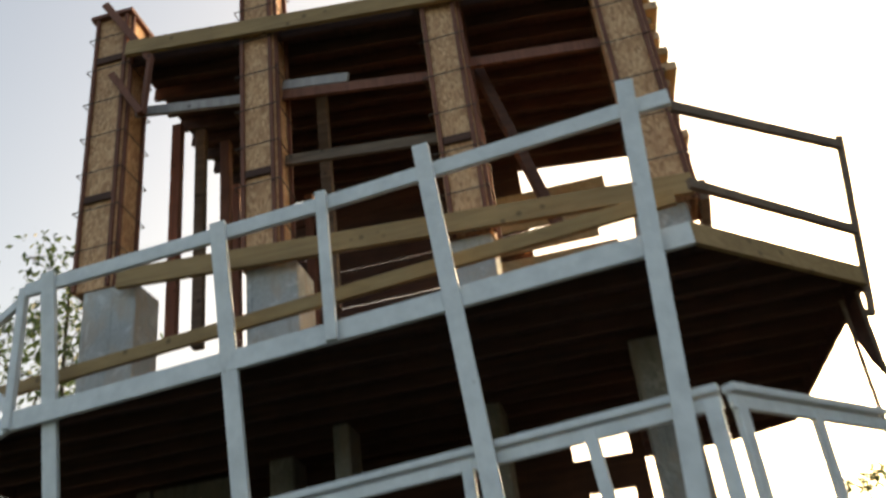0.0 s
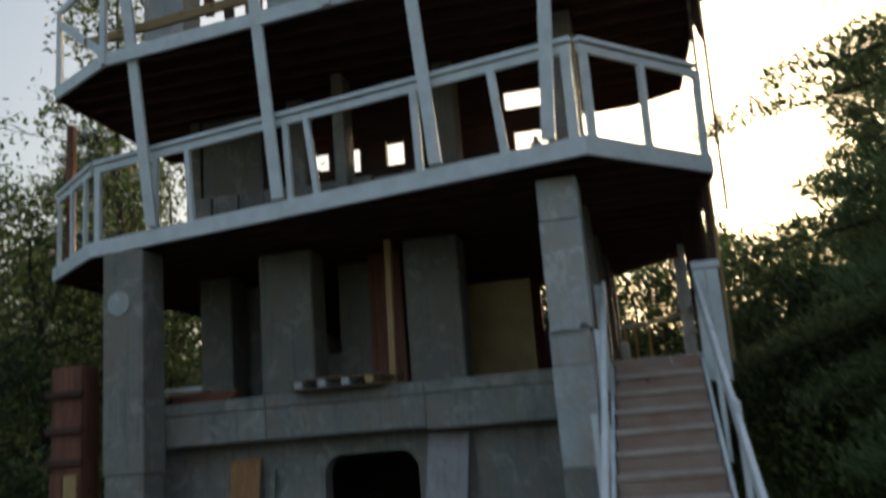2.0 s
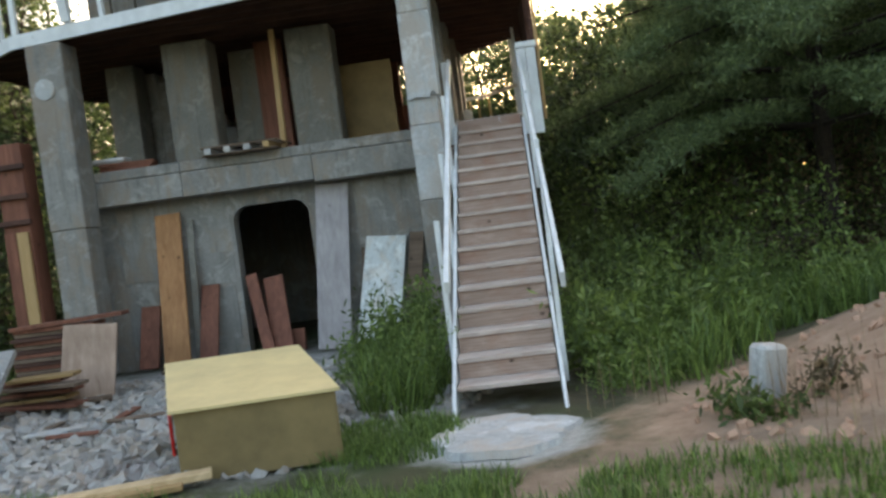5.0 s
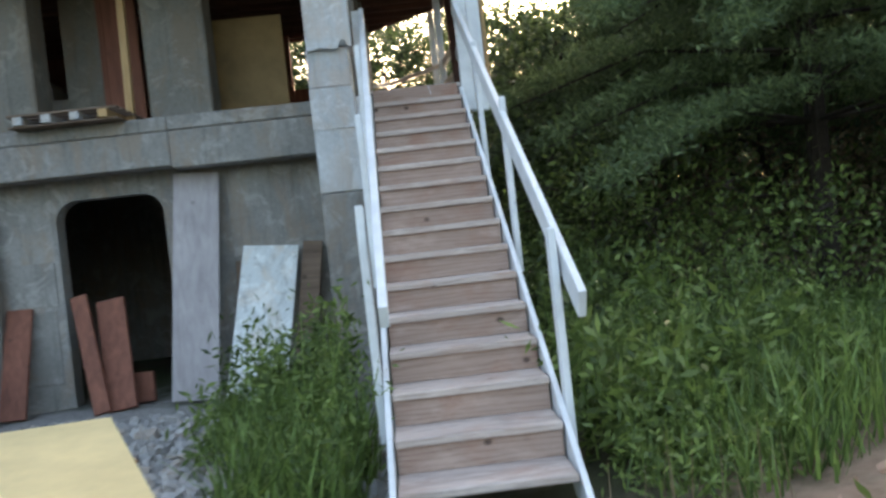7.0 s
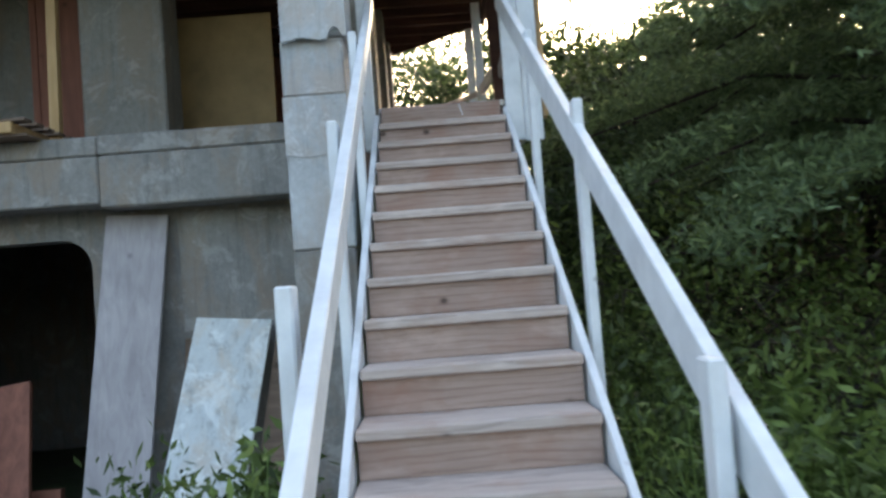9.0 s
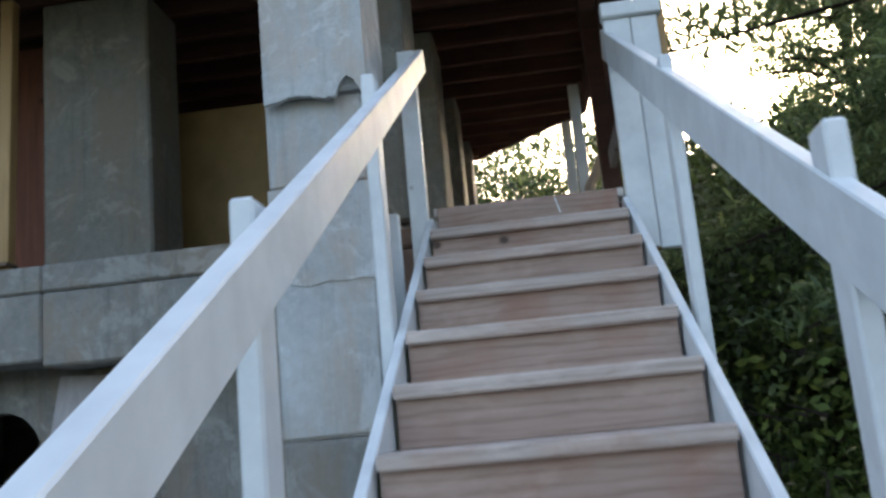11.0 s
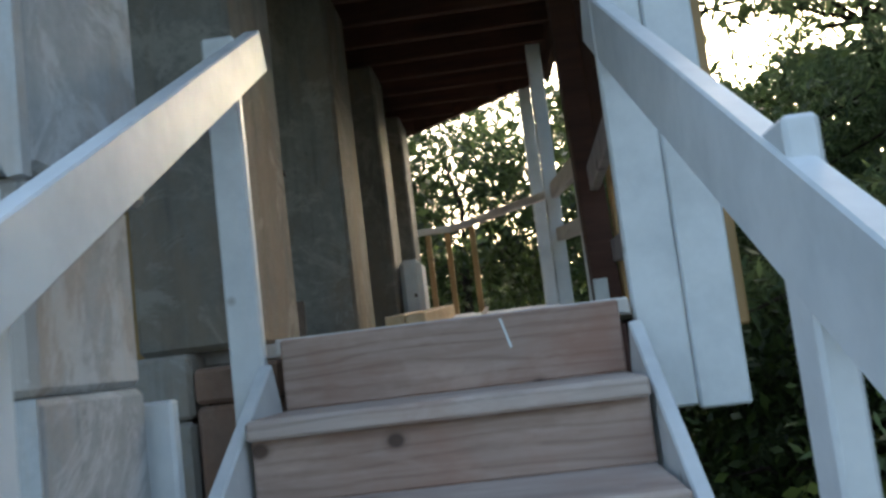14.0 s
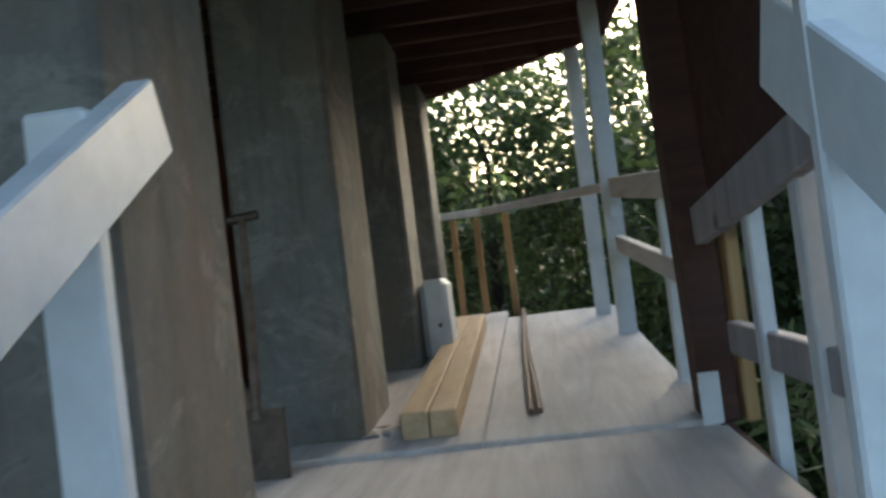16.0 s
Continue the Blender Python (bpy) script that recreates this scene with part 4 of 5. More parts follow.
# ---- the yard ----
def lean(name, foot, top, w, t, mat, label, category, part_mat=None):
    """A board standing on foot (x, y, z) that leans to top, its broad side to the south."""
    bm = board(foot, top, t, w, (1, 0, 0))
    return single(name, bm, mat, label, category, "", "boards leaning on the wall")


lean("leaning_board", (-4.22, 5.10, 0.0), (-4.28, 5.60, 2.12), 0.37, 0.04, "orange", "tall orange-brown board leaning on the concrete wall", "board")
lean("leaning_board", (-2.03, 5.15, 0.0), (-1.88, 5.6, 2.24), 0.46, 0.04, "grey_board", "tall grey-mauve board leaning on the concrete wall", "board")
lean("leaning_sheet", (-1.38, 4.75, 0.0), (-1.20, 5.55, 1.42), 0.56, 0.03, "splash", "white panel with dark paint spatter leaning on the wall", "panel")
lean("leaning_board", (-0.95, 4.9, 0.0), (-0.78, 5.6, 1.42), 0.2, 0.04, "old_board", "narrow brown board leaning on the wall", "board")
lean("leaning_board", (-1.52, 5.3, 0.0), (-1.5, 5.6, 1.3), 0.16, 0.04, "old_board", "short brown board behind the white panel", "board")
lean("leaning_board", (-3.82, 5.2, 0.0), (-3.80, 5.62, 1.05), 0.26, 0.04, "redwood", "short red-brown board leaning on the wall", "board")
lean("leaning_board", (-4.0, 5.35, 0.0), (-3.98, 5.62, 2.0), 0.1, 0.03, "concrete_dark", "narrow grey strip leaning on the wall", "board")
lean("leaning_board", (-4.72, 5.3, 0.0), (-4.70, 5.6, 0.85), 0.28, 0.04, "redwood", "short red-brown board at the wall foot", "board")
lean("leaning_board", (-2.88, 5.0, 0.0), (-3.18, 5.55, 1.12), 0.16, 0.05, "redwood", "red-brown board leaning in the doorway", "board")
lean("leaning_board", (-2.72, 5.1, 0.0), (-2.9, 5.65, 1.05), 0.28, 0.05, "redwood", "second red-brown board leaning in the doorway", "board")
single("board_offcut", slab(bmesh.new(), (-0.16, -0.05, 0), (0.16, 0.05, 0.3), 0.006, pose(-2.66, 5.45, 0.0, -8, 0, 5)), "redwood", "short red-brown offcut in the doorway", "board")

stack = thing("board_stack", (-5.0, 3.9, 0), "tall uneven stack of dark brown boards", "stack of boards")
for i in range(17):
    q = random.uniform
    part("board", slab(bmesh.new(), (-0.52, -0.16, 0), (0.52, 0.16, 0.045), 0.005, pose(-5.15 + q(-0.05, 0.05), 3.75 + q(-0.06, 0.06), i * 0.051, 0, 0, q(-4, 4))), ("old_board", "redwood", "joist")[i % 3], stack)
part("board", slab(bmesh.new(), (-0.7, -0.12, 0), (0.72, 0.12, 0.05), 0.005, pose(-4.95, 3.7, 0.875, 0, -2, 3)), "redwood", stack)
low_stack = thing("board_stack", (-4.9, 2.9, 0), "low heap of brown and pale boards on the rubble", "stack of boards")
for i in range(9):
    q = random.uniform
    part("board", slab(bmesh.new(), (-q(0.35, 0.75), -0.14, 0), (q(0.35, 0.6), 0.12, 0.04), 0.005, pose(-5.0 + q(-0.25, 0.25), 2.75 + q(-0.2, 0.2), i * 0.045, 0, q(-2, 2), q(-12, 12))), ("old_board", "redwood", "beam")[i % 3], low_stack)
lean("stained_panel", (-4.52, 3.05, 0.0), (-4.45, 3.25, 0.86), 0.66, 0.03, "pinkish", "plywood panel splashed with grey cement, standing against boards", "panel")
lean("concrete_slab", (-5.05, 1.35, 0.0), (-5.1, 2.3, 0.72), 0.52, 0.07, "stone", "rough grey slab leaning on the board heap", "slab")
flat_heap = thing("board_heap", (-6.0, 1.9, 0), "scattered dark boards lying flat", "heap of boards")
for i in range(8):
    q = random.uniform
    part("board", slab(bmesh.new(), (-0.7, -0.09, 0), (0.7, 0.09, 0.04), 0.005, pose(-6.0 + q(-0.7, 0.7), 1.8 + q(-0.6, 0.8), 0.02 + i * 0.03, q(-3, 3), q(-3, 3), q(-30, 30))), ("old_board", "joist", "redwood")[i % 3], flat_heap)
single("plank_on_ground", board((-2.75, -1.55, 0.05), (-1.55, -1.15, 0.06), 0.14, 0.05), "pine_y", "yellow plank lying on the rubble", "plank")
single("plank_on_ground", board((-2.80, -1.66, 0.02), (-1.70, -1.30, 0.03), 0.1, 0.04), "beam", "second plank lying beside it", "plank")

# low yellow chest with a sloping lid
chest = thing("plywood_chest", (-1.45, -0.3, 0), "low plywood chest with a sloping yellow lid and a red end", "chest")
FL, FR, BR, BL = Vector((-1.80, -1.06, 0)), Vector((-0.72, -0.86, 0)), Vector((-1.30, 0.42, 0)), Vector((-2.32, 0.22, 0))
HF, HB = 0.47, 0.62


def sheet(a, b, ha, hb, t=0.02):
    bm = bmesh.new()
    f = bm.faces.new([bm.verts.new(p) for p in (a + Vector((0, 0, -0.02)), b + Vector((0, 0, -0.02)), b + Vector((0, 0, hb)), a + Vector((0, 0, ha)))])
    n = (b - a).cross(Vector((0, 0, 1))).normalized()
    g = bmesh.ops.extrude_face_region(bm, geom=[f])
    bmesh.ops.translate(bm, vec=n * -t, verts=[v for v in g["geom"] if isinstance(v, bmesh.types.BMVert)])
    bmesh.ops.recalc_face_normals(bm, faces=bm.faces)
    return bm


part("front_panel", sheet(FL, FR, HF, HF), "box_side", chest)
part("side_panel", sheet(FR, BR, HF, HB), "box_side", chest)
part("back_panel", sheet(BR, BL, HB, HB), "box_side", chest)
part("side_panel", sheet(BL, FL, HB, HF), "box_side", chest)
ctr = (FL + FR + BL + BR) / 4
lid = [p + (p - ctr).normalized() * 0.05 + Vector((0, 0, h + 0.003)) for p, h in ((FL, HF - 0.008), (FR, HF - 0.008), (BR, HB + 0.008), (BL, HB + 0.008))]
bm = bmesh.new()
f = bm.faces.new([bm.verts.new(p) for p in lid])
g = bmesh.ops.extrude_face_region(bm, geom=[f])
bmesh.ops.translate(bm, vec=(0, 0, 0.022), verts=[v for v in g["geom"] if isinstance(v, bmesh.types.BMVert)])
bmesh.ops.recalc_face_normals(bm, faces=bm.faces)
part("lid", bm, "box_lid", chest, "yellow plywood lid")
a, b = FL.lerp(BL, 0.18), FL.lerp(BL, 0.5)
off = (BL - FL).cross(Vector((0, 0, 1))).normalized()
off = off if off.x < 0 else -off
part("red_board", board(a + off * 0.03 + Vector((0, 0, 0.26)), b + off * 0.03 + Vector((0, 0, 0.30)), 0.02, 0.28), "red", chest, "red board")
part("latch", board(BL + Vector((-0.05, -0.02, 0.585)), BL + Vector((0.05, 0.0, 0.585)), 0.05, 0.03), "steel", chest)

stump = thing("concrete_stump", (2.14, -0.78, 0), "short broken concrete post standing in the sand", "concrete post")
part("shaft", slab(bmesh.new(), (-0.10, -0.09, -0.1), (0.10, 0.09, 0.31), 0.025, pose(2.17, -0.78, 0.12, 3, 7, 20)), "concrete_light", stump)


def crust(cx, cy, rx, ry, seed, z=0.004):
    """A thin, ragged-edged crust of spilt cement on the ground."""
    bm = bmesh.new()
    rim = []
    for k in range(48):
        t = k * 2 * math.pi / 48
        q = 1 + 0.28 * noise.noise((math.cos(t) * 1.7, math.sin(t) * 1.7, seed)) + 0.1 * noise.noise((math.cos(t) * 7, math.sin(t) * 7, seed))
        rim.append((cx + rx * q * math.cos(t), cy + ry * q * math.sin(t)))
    lo = [bm.verts.new((x, y, z - 0.05)) for x, y in rim]
    hi = [bm.verts.new((cx + (x - cx) * 0.97, cy + (y - cy) * 0.97, z + 0.006)) for x, y in rim]
    bm.faces.new(hi)
    for k in range(48):
        bm.faces.new((lo[k], lo[(k + 1) % 48], hi[(k + 1) % 48], hi[k]))
    return bm


for x, y, rx, ry, k in ((0.38, -0.66, 0.5, 0.52, 2.0),):
    single("cement_crust", crust(x, y, rx, ry, k), "concrete_light", "thin ragged crust of pale cement before the stair", "cement", "", "cement before the stair")

# form column standing beside the left column
column_small = thing("column_form", (-5.95, 4.9, 0), "old red-brown column form standing beside the concrete column", "column form")
for i, (x0, x1) in enumerate(((-6.21, -6.05), (-6.04, -5.88))):
    part("form_board", block((x0, 4.72, 0), (x1, 4.76, 2.1), 0.004), "pine" if i else "redwood", column_small)
part("form_board", block((-6.23, 4.77, 0.0), (-5.85, 5.1, 3.3), 0.006), "redwood", column_small)
for z in (2.2, 2.55, 2.95):
    part("cleat", block((-6.27, 4.70, z), (-5.81, 4.765, z + 0.07)), "joist", column_small)


# ---- rubble, grass, weeds ----
def stones(n, cx, cy, rx, ry, size, seed):
    rng = np.random.default_rng(seed)
    bm = bmesh.new()
    for i in range(n):
        a, r = rng.uniform(0, 2 * math.pi), math.sqrt(rng.uniform(0, 1))
        x, y = cx + rx * r * math.cos(a), cy + ry * r * math.sin(a)
        s = size * rng.uniform(0.35, 1.3)
        m = pose(x, y, ground_z(x, y) + s * 0.12, *rng.uniform(0, 360, 3)) @ Matrix.Diagonal((s, s * rng.uniform(0.5, 1), s * rng.uniform(0.25, 0.6), 1))
        vs = [bm.verts.new(m @ Vector((p[0] + rng.uniform(-0.25, 0.25), p[1] + rng.uniform(-0.25, 0.25), p[2]))) for p in
              ((-1, -1, -1), (1, -1, -1), (1, 1, -1), (-1, 1, -1), (-0.6, -0.6, 1), (0.6, -0.6, 1), (0.6, 0.6, 1), (-0.6, 0.6, 1))]
        for q in ((3, 2, 1, 0), (4, 5, 6, 7), (0, 1, 5, 4), (1, 2, 6, 5), (2, 3, 7, 6), (3, 0, 4, 7)):
            bm.faces.new([vs[k] for k in q])
    return bm


single("rubble", stones(4200, -3.0, 1.6, 3.3, 3.1, 0.045, 3), "stone", "grey broken rubble strewn before the wall", "rubble", "stuff")
single("rubble", stones(420, -2.9, 1.5, 3.0, 2.7, 0.075, 4), "stone", "larger grey chunks of rubble", "rubble", "stuff")
single("sand_lumps", stones(500, 4.2, -1.0, 2.6, 2.2, 0.04, 5), "sand", "small lumps of sand on the mound", "sand", "stuff")
for i in range(12):
    q = random.uniform
    x, y = q(-4.6, -1.9), q(0.5, 3.6)
    single("scrap_board", slab(bmesh.new(), (-q(0.15, 0.35), -0.05, 0), (q(0.15, 0.35), 0.05, 0.02), 0.003, pose(x, y, ground_z(x, y) + 0.06, q(-6, 6), q(-6, 6), q(0, 180))), ("old_board", "redwood", "concrete_light")[i % 3], "scrap of board lying on the rubble", "board scrap", "", "scrap boards")


def blades(n, spots, height, width, seed, droop=0.35):
    """Grass blades round spots (x, y, rx, ry): an array of bent quads, two to a blade."""
    rng = np.random.default_rng(seed)
    out = []
    w = np.array([s[2] * s[3] for s in spots])
    pick = rng.choice(len(spots), n, p=w / w.sum())
    for i in pick:
        cx, cy, rx, ry = spots[i]
        a, r = rng.uniform(0, 6.283), math.sqrt(rng.uniform(0, 1))
        x, y = cx + rx * r * math.cos(a), cy + ry * r * math.sin(a)
        z = ground_z(x, y) - 0.02
        h = height * rng.uniform(0.4, 1.15)
        t, d = rng.uniform(0, 6.283), h * droop * rng.uniform(0.1, 1)
        u = np.array((math.cos(t), math.sin(t), 0)) * width * rng.uniform(0.6, 1.3)
        l = np.array((math.cos(t + 1.57), math.sin(t + 1.57), 0)) * d
        p = np.array((x, y, z))
        m = p + l * 0.35 + np.array((0, 0, h * 0.6))
        e = p + l + np.array((0, 0, h))
        out.append((p - u, p + u, m + u * 0.8, m - u * 0.8))
        out.append((m - u * 0.8, m + u * 0.8, e + u * 0.1, e - u * 0.1))
    return np.array(out)


def tufts(areas, each, seed):
    """Small uneven patches scattered over larger areas (x, y, rx, ry)."""
    rng = random.Random(seed)
    out = []
    for cx, cy, rx, ry in areas:
        for k in range(each):
            a, r = rng.uniform(0, 6.283), math.sqrt(rng.uniform(0, 1))
            s = rng.uniform(0.08, 0.34)
            out.append((cx + rx * r * math.cos(a), cy + ry * r * math.sin(a), s * 1.5, s * 0.8))
    return out


tagged(new("grass", quads("grass", blades(26000, tufts([(-4.6, -1.8, 2.0, 0.9), (-0.6, -2.0, 1.7, 0.7), (1.3, -2.6, 2.0, 0.7), (-0.6, -0.4, 0.5, 0.5), (2.2, -3.4, 2.5, 0.8), (-2.0, -3.2, 3.0, 0.9)], 18, 77), 0.135, 0.0055, 11, 0.8), "grass")), "short grass in uneven tufts", "grass", "", "stuff")
tagged(new("grass", quads("grass", blades(9000, [(3.2, 2.9, 2.2, 0.9), (-8.0, 3.0, 2.0, 3.0), (6.5, 4.8, 3, 2.4), (1.7, 0.8, 0.5, 0.8)], 0.38, 0.009, 12, 0.8), "grass")), "tall grass and weeds", "grass", "", "stuff")
tagged(new("grass", quads("grass", blades(1300, [(-0.55, 1.3, 0.42, 1.1), (-0.75, 2.8, 0.4, 0.9)], 0.55, 0.008, 14, 0.9), "grass")), "tall grass beside the stair foot", "grass", "", "stuff")
tagged(new("grass", quads("grass", blades(2600, [(2.0, 2.2, 0.9, 1.9), (3.2, 2.6, 1.4, 1.0)], 0.5, 0.009, 15, 0.9), "grass")), "tall grass on the bank beside the stair", "grass", "", "stuff")
tagged(new("dry_stalks", quads("dry_stalks", blades(110, [(3.2, -1.4, 1.2, 0.9), (2.4, -1.2, 0.4, 0.4), (1.2, -0.2, 0.4, 0.3)], 0.5, 0.004, 13, 0.2), "dry")), "thin dry stalks on the sand", "stalks", "", "stuff")


def leaf_quads(centres, spread, per, size, seed, flat=0.6, narrow=0.5):
    """Leaves scattered round centres: array n x 4 x 3."""
    rng = np.random.default_rng(seed)
    c = np.repeat(np.asarray(centres), per, axis=0)
    n = len(c)
    p = c + rng.normal(0, 1, (n, 3)) * spread * np.array((1, 1, flat))
    d = rng.normal(0, 1, (n, 3))
    d /= np.linalg.norm(d, axis=1)[:, None]
    e = np.cross(d, rng.normal(0, 1, (n, 3)))
    e /= np.linalg.norm(e, axis=1)[:, None]
    s = size * rng.uniform(0.5, 1.3, n)[:, None]
    return np.stack([p, p + d * s * 0.5 + e * s * narrow * 0.5, p + d * s, p + d * s * 0.5 - e * s * narrow * 0.5], axis=1)


def weed(x, y, h, seed, n=26, r=0.35, mat="shrub", size=0.07):
    """A weed bush: thin stalks with leaves up their length."""
    rng = np.random.default_rng(seed)
    z = ground_z(x, y) - 0.03
    t = thing("weed_bush", (x, y, z), "green leafy weeds growing tall from the ground", "weeds", "weeds")
    bm, cs = bmesh.new(), []
    for i in range(n):
        a, q = rng.uniform(0, 6.283), r * math.sqrt(rng.uniform(0, 1))
        b = np.array((x + q * math.cos(a), y + q * math.sin(a), z))
        top = b + np.array((rng.normal(0, 0.14), rng.normal(0, 0.14), h * rng.uniform(0.5, 1.1)))
        rod(bm, [b, (b + top) / 2 + rng.normal(0, 0.02, 3), top], [0.007, 0.005, 0.003], 4)
        for u in np.linspace(0.15, 1, 9):
            cs.append(b + (top - b) * u)
    tagged(part("stem", bm, "grass", t), kind="stuff")
    ob = new("leaves", quads("leaves", leaf_quads(cs, 0.075, 10, size, seed + 1, 0.8, 0.32), mat))
    ob.parent, ob.location = t, -Vector(t.location)
    return t


for i, (x, y, h, r, n, m) in enumerate(((-0.5, 1.3, 1.0, 0.36, 15, "weed"), (-0.62, 2.4, 0.9, 0.36, 16, "weed"), (-0.85, 3.4, 0.75, 0.4, 16, "shrub"), (-0.4, 0.55, 0.55, 0.28, 10, "weed"), (-1.15, 2.2, 0.5, 0.3, 10, "weed"),
                                        (1.45, 1.3, 0.75, 0.45, 20, "weed"), (1.5, 2.5, 0.9, 0.5, 22, "weed"), (1.6, 3.8, 1.1, 0.5, 22, "shrub"), (2.2, 1.8, 0.7, 0.5, 22, "weed"), (2.6, 2.9, 0.85, 0.6, 24, "shrub"),
                                        (3.3, 2.3, 0.65, 0.5, 20, "weed"), (2.0, 5.2, 1.2, 0.6, 22, "shrub"), (3.4, 3.9, 0.9, 0.6, 22, "weed"), (4.4, 3.3, 0.8, 0.6, 20, "weed"), (5.4, 3.1, 0.75, 0.6, 20, "shrub"),
                                        (1.4, 0.4, 0.45, 0.35, 16, "weed"), (2.36, -1.0, 0.3, 0.08, 3, "dead_leaf"), (2.05, -1.2, 0.2, 0.14, 4, "shrub"), (6.6, 3.6, 0.9, 0.7, 22, "shrub"), (1.7, 6.8, 1.5, 0.6, 26, "shrub"), (2.1, 8.4, 1.6, 0.7, 26, "shrub"),
                                        (2.9, 3.6, 1.0, 0.4, 14, "weed"), (3.9, 2.7, 0.7, 0.4, 14, "weed"), (2.0, 3.2, 1.0, 0.4, 16, "weed"))):
    weed(x, y, h, 100 + i, n, r, m, (0.06, 0.085, 0.11)[i % 3])
for i, (x, y, h) in enumerate(((-6.9, 3.6, 0.9), (-7.6, 4.8, 1.1), (-8.4, 3.2, 0.8), (-7.4, 2.4, 0.6), (-9.2, 5.2, 1.2))):
    weed(x, y, h, 140 + i, r=0.6, mat="leaf", size=0.11)


# ---- trees ----
def limb_tree(name, x, y, height, spread, seed, label, mat="leaf", leaf=0.16, per=42, first=0.25, limbs=26, puff=0.34, trunk=0.13):
    """A broadleaf tree: tapered trunk, forking limbs, leaves in loose clumps at their ends."""
    rng = np.random.default_rng(seed)
    z0 = ground_z(x, y) - 0.1
    t = thing(name, (x, y, z0), label, "tree", "trees round the clearing")
    bm, tips = bmesh.new(), []
    top = np.array((x + rng.normal(0, 0.4), y + rng.normal(0, 0.4), z0 + height))
    base = np.array((x, y, z0))
    pts = [base + (top - base) * u + (rng.normal(0, 0.08, 3) if 0 < u < 1 else 0) for u in np.linspace(0, 1, 7)]
    rod(bm, pts, [trunk * (1 - 0.88 * u) for u in np.linspace(0, 1, 7)], 8)
    for i in range(limbs):
        u = first + (1 - first) * (i + rng.uniform(0, 1)) / limbs
        s = base + (top - base) * u
        a = i * 2.4 + rng.uniform(-0.5, 0.5)
        ln = spread * (0.45 + 0.75 * math.sin(math.pi * min(1, 0.15 + u * 0.8))) * rng.uniform(0.5, 1.1)
        e = s + np.array((math.cos(a) * ln, math.sin(a) * ln, ln * rng.uniform(0.0, 0.6)))
        m = (s + e) / 2 + rng.normal(0, 0.1, 3)
        rod(bm, [s, m, e], [trunk * 0.35 * (1.1 - u), trunk * 0.2 * (1.1 - u), 0.008], 5)
        for k in range(5):
            w = rng.uniform(0.35, 1)
            f = s + (e - s) * w + rng.normal(0, 0.25, 3) * np.array((1, 1, 0.8)) * min(1.0, ln * 0.7)
            tips.append(f)
            if k < 2:
                rod(bm, [s + (e - s) * w, f], [0.012, 0.004], 4)
    part("trunk", bm, "bark", t)
    ob = new("crown", quads("crown", leaf_quads(tips, puff, per, leaf, seed + 7, 0.75, 0.45), mat))
    ob.parent, ob.location = t, -Vector(t.location)
    return t


def pine(x, y, height, spread, seed, first=0.22, trunk=0.19, mat="needle", per=34):
    """A pine: straight trunk, whorls of limbs in open layers, flat fans of twigs with tufts of needles."""
    rng = np.random.default_rng(seed)
    z0 = ground_z(x, y) - 0.1
    t = thing("pine_tree", (x, y, z0), "dark green pine with drooping whorled branches", "tree", "trees round the clearing")
    bm, cs = bmesh.new(), []
    rod(bm, [(x, y, z0), (x + 0.05, y, z0 + height * 0.5), (x, y, z0 + height)], [trunk, trunk * 0.6, 0.02], 10)
    levels = int(height * (1 - first) / 0.42)
    for i in range(levels):
        u = first + (1 - first) * (i + rng.uniform(-0.15, 0.15)) / levels
        v = (u - first) / (1 - first)
        for k in range(6):
            a = k * 1.047 + i * 0.5 + rng.uniform(-0.35, 0.35)
            ln = spread * min(1.0, 0.72 + v * 1.4) * (1.04 - v) * rng.uniform(0.55, 1.15) + 0.3
            out, across = np.array((math.cos(a), math.sin(a), 0)), np.array((-math.sin(a), math.cos(a), 0))
            s = np.array((x, y, z0 + height * u))
            e = s + out * ln + np.array((0, 0, (0.35 * v - 0.14) * ln + rng.normal(0, 0.08)))
            m = (s + e) / 2 + np.array((0, 0, 0.10 * ln))
            rod(bm, [s, m, e], [0.035, 0.022, 0.006], 4)
            for w in np.arange(0.3, 1.01, 0.24 / max(ln, 0.5)):
                q = (1 - w) ** 2 * s + 2 * w * (1 - w) * (m * 2 - (s + e) / 2) + w * w * e
                reach = 0.30 * ln * (1.1 - w) + 0.12
                for side in (-1, 1):
                    f = q + (across * side * 0.9 + out * 0.5) * reach * rng.uniform(0.6, 1.1) + np.array((0, 0, rng.normal(0, 0.03)))
                    for g in np.linspace(0.3, 1, max(2, int(reach / 0.15))):
                        cs.append(q + (f - q) * g + np.array((0, 0, 0.04)))
                cs.append(q + np.array((0, 0, 0.05)))
    part("trunk", bm, "bark", t)
    ob = new("crown", quads("crown", leaf_quads(cs, 0.09, per, 0.115, seed + 3, 0.75, 0.2), mat))
    ob.parent, ob.location = t, -Vector(t.location)
    return t


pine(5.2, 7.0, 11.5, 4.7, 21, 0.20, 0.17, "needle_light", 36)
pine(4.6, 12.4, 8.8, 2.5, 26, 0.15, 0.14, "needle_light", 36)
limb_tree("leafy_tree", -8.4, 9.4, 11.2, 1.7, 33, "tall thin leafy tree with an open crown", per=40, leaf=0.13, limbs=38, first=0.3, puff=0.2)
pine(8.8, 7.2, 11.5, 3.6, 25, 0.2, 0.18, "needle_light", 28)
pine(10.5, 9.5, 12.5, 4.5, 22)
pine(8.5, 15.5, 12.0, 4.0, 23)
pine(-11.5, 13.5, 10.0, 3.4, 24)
leafy = "leafy green tree with an open, uneven crown"
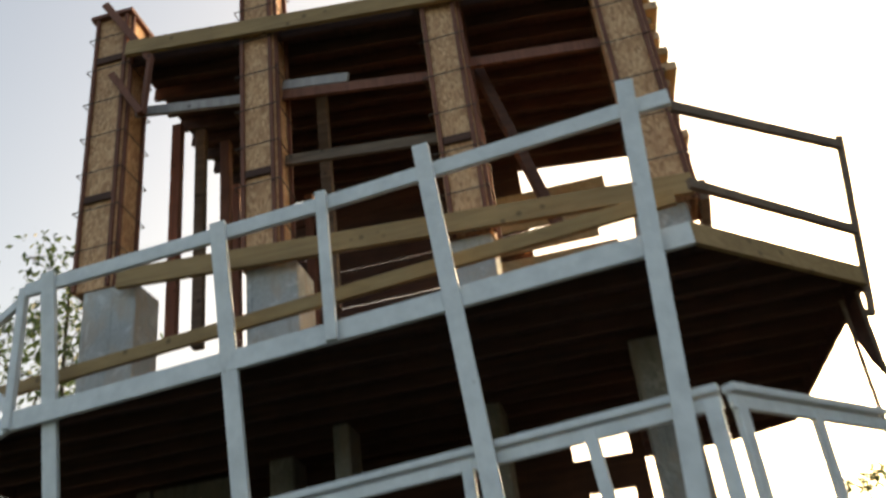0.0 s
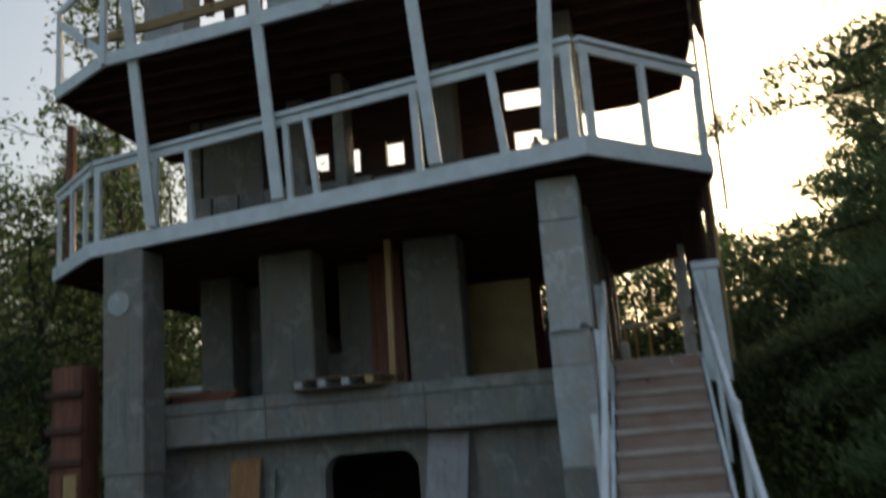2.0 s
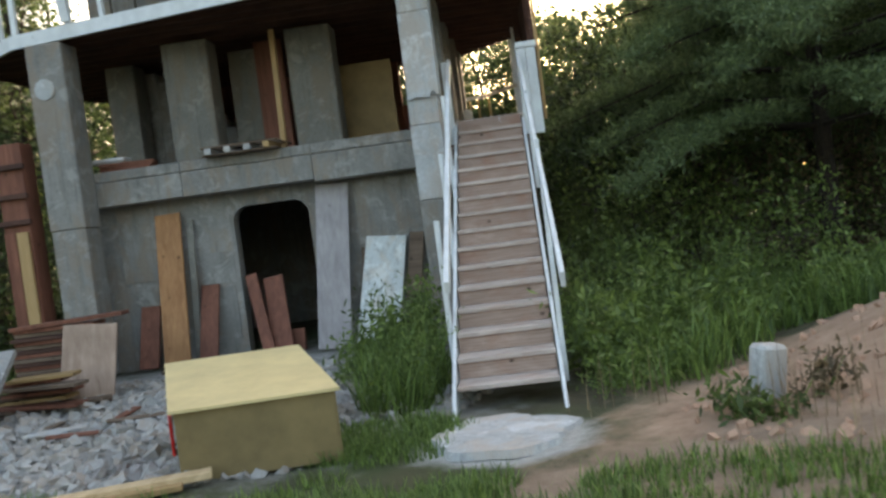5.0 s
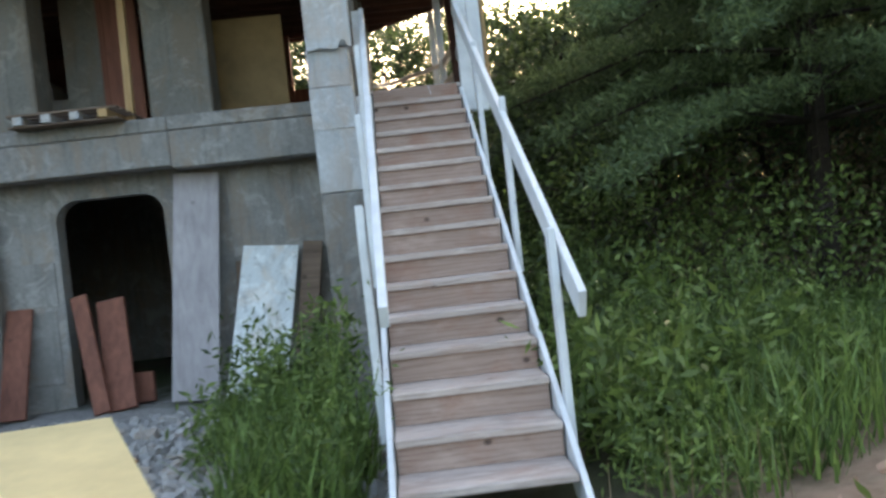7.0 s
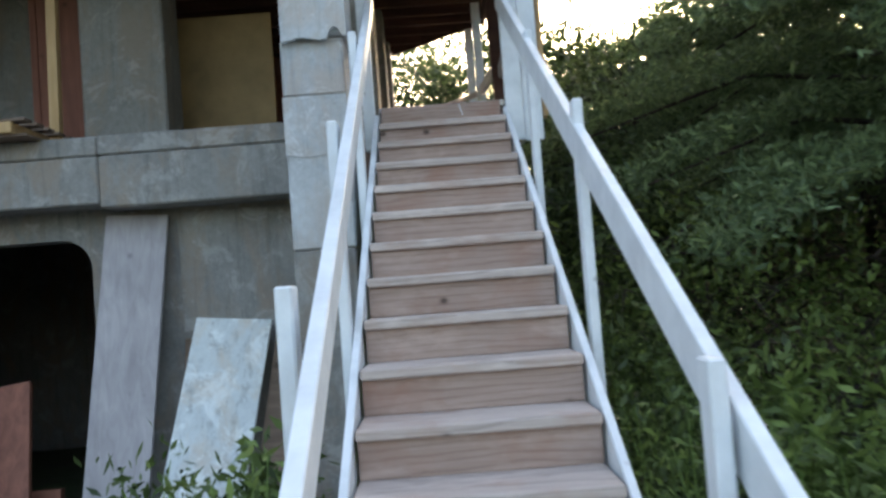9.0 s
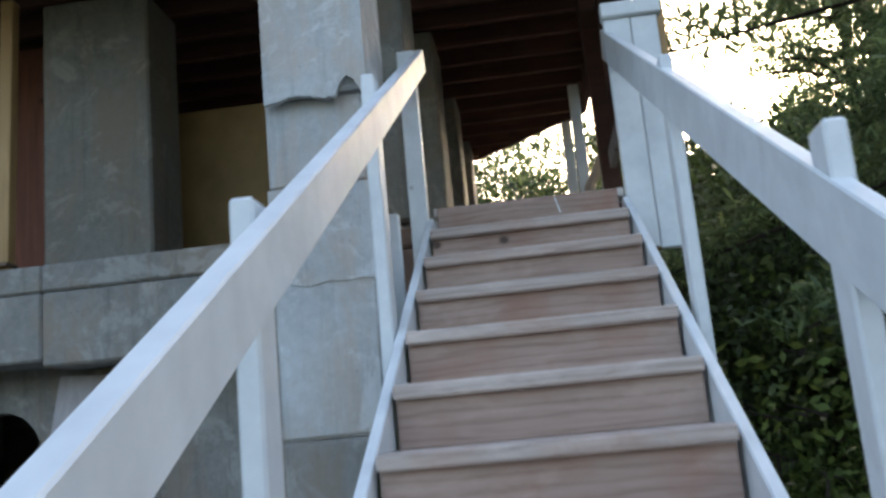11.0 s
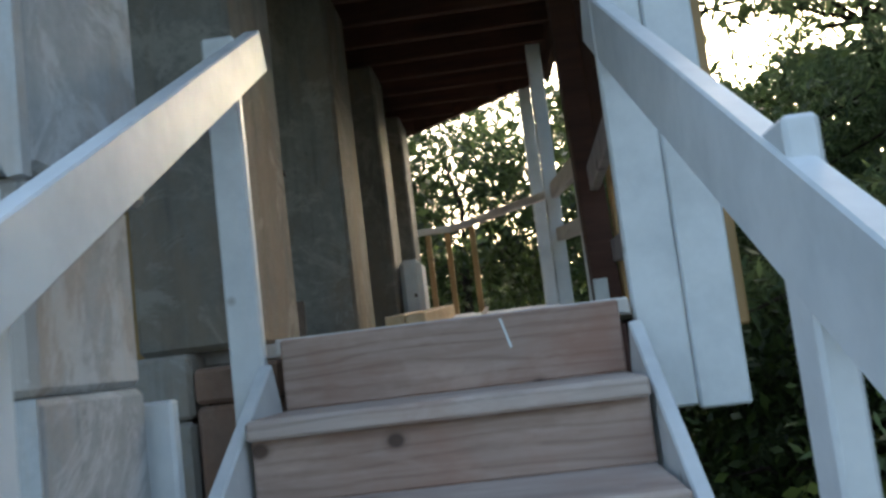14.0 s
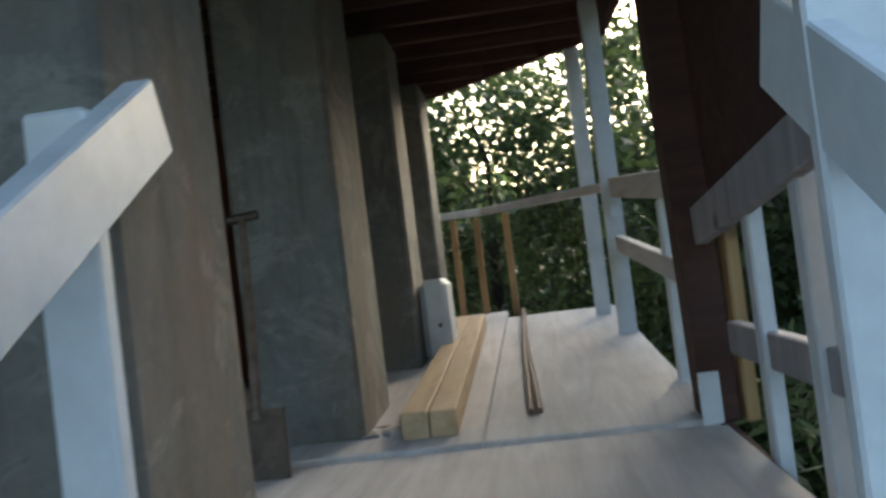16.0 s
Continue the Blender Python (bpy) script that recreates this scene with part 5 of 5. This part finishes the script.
spots = [(-8.6, 8.5, 6.4, 2.2), (-10.6, 6.5, 6.6, 2.4), (-9.0, 12.5, 8.2, 2.5), (-12.5, 9.5, 8.0, 2.8), (-6.4, 14.5, 8.0, 2.3), (-13.0, 4.6, 6.2, 2.4), (-15.5, 12.0, 9.0, 3.0),
         (0.2, 14.2, 5.4, 2.0), (2.4, 13.2, 5.2, 2.0), (4.0, 14.6, 5.8, 2.2), (-1.8, 15.2, 5.8, 2.2), (1.6, 17.2, 6.6, 2.4), (3.2, 10.6, 4.4, 1.7), (-4.0, 16.2, 6.0, 2.3), (6.6, 12.0, 6.0, 2.2), (12.5, 14.5, 8.5, 3.0), (9.0, 6.0, 3.4, 1.8), (12.0, 5.0, 4.4, 2.2), (14.5, 8.5, 7.5, 3.0)]
for i, (x, y, h, s) in enumerate(spots):
    limb_tree("leafy_tree", x, y, h, s, 40 + i, leafy, per=70 if not 7 <= i <= 13 else 120, leaf=0.13, limbs=26, first=0.08, puff=0.27)
for i, (x, y, h, s) in enumerate(((2.6, 9.6, 2.6, 1.1), (2.3, 11.4, 3.0, 1.2), (7.8, 9.0, 2.6, 1.4), (-7.6, 6.0, 2.2, 1.1), (-8.6, 4.2, 1.8, 1.0), (-10.2, 3.2, 2.2, 1.3), (10.5, 3.6, 2.0, 1.4))):
    limb_tree("bush", x, y, h, s, 80 + i, "dense green bush at the edge of the wood", "leaf" if i % 2 else "shrub", 0.13, 40, 0.05, 20, 0.28, 0.04)
for i, (x, y, h, s) in enumerate(((2.5, 6.3, 2.0, 0.8), (3.3, 7.4, 2.4, 0.9), (4.5, 5.9, 1.5, 0.8), (3.2, 5.2, 1.2, 0.6), (6.3, 5.4, 1.3, 0.8))):
    limb_tree("bush", x, y, h, s, 60 + i, "thin yellow-green bush at the edge of the wood", "weed", 0.09, 16, 0.05, 20, 0.26, 0.03)
for i, (x, y, h, s) in enumerate(((5.8, 8.2, 2.2, 1.2), (7.4, 9.4, 2.6, 1.3), (4.4, 8.8, 2.0, 1.0), (9.0, 7.2, 2.2, 1.3), (6.6, 6.8, 1.3, 0.8))):
    limb_tree("bush", x, y, h, s, 95 + i, "thin brown undergrowth in the shade of the pines", "dead_leaf", 0.1, 14, 0.05, 24, 0.3, 0.03)


# the wood beyond, too far to tell tree from tree
def far_wood(seed):
    rng = np.random.default_rng(seed)
    cs = []
    for i in range(700):
        a = rng.uniform(-1.9, 1.9)
        d = rng.uniform(20, 34)
        x, y = d * math.sin(a) - 1, 4 + d * math.cos(a)
        h = rng.uniform(3.0, 6.2) * (0.95 if -0.25 < a < 0.3 else 1.5)
        for k in range(9):
            u = rng.uniform(0.05, 1)
            cs.append((x + rng.normal(0, 1.1), y + rng.normal(0, 1.1), h * u))
    return leaf_quads(np.array(cs), 0.7, 28, 0.42, seed, 0.8, 0.6)


tagged(new("far_woods", quads("far_woods", far_wood(9), "leaf")), "dense dark woods round the clearing", "woods", "", "stuff")
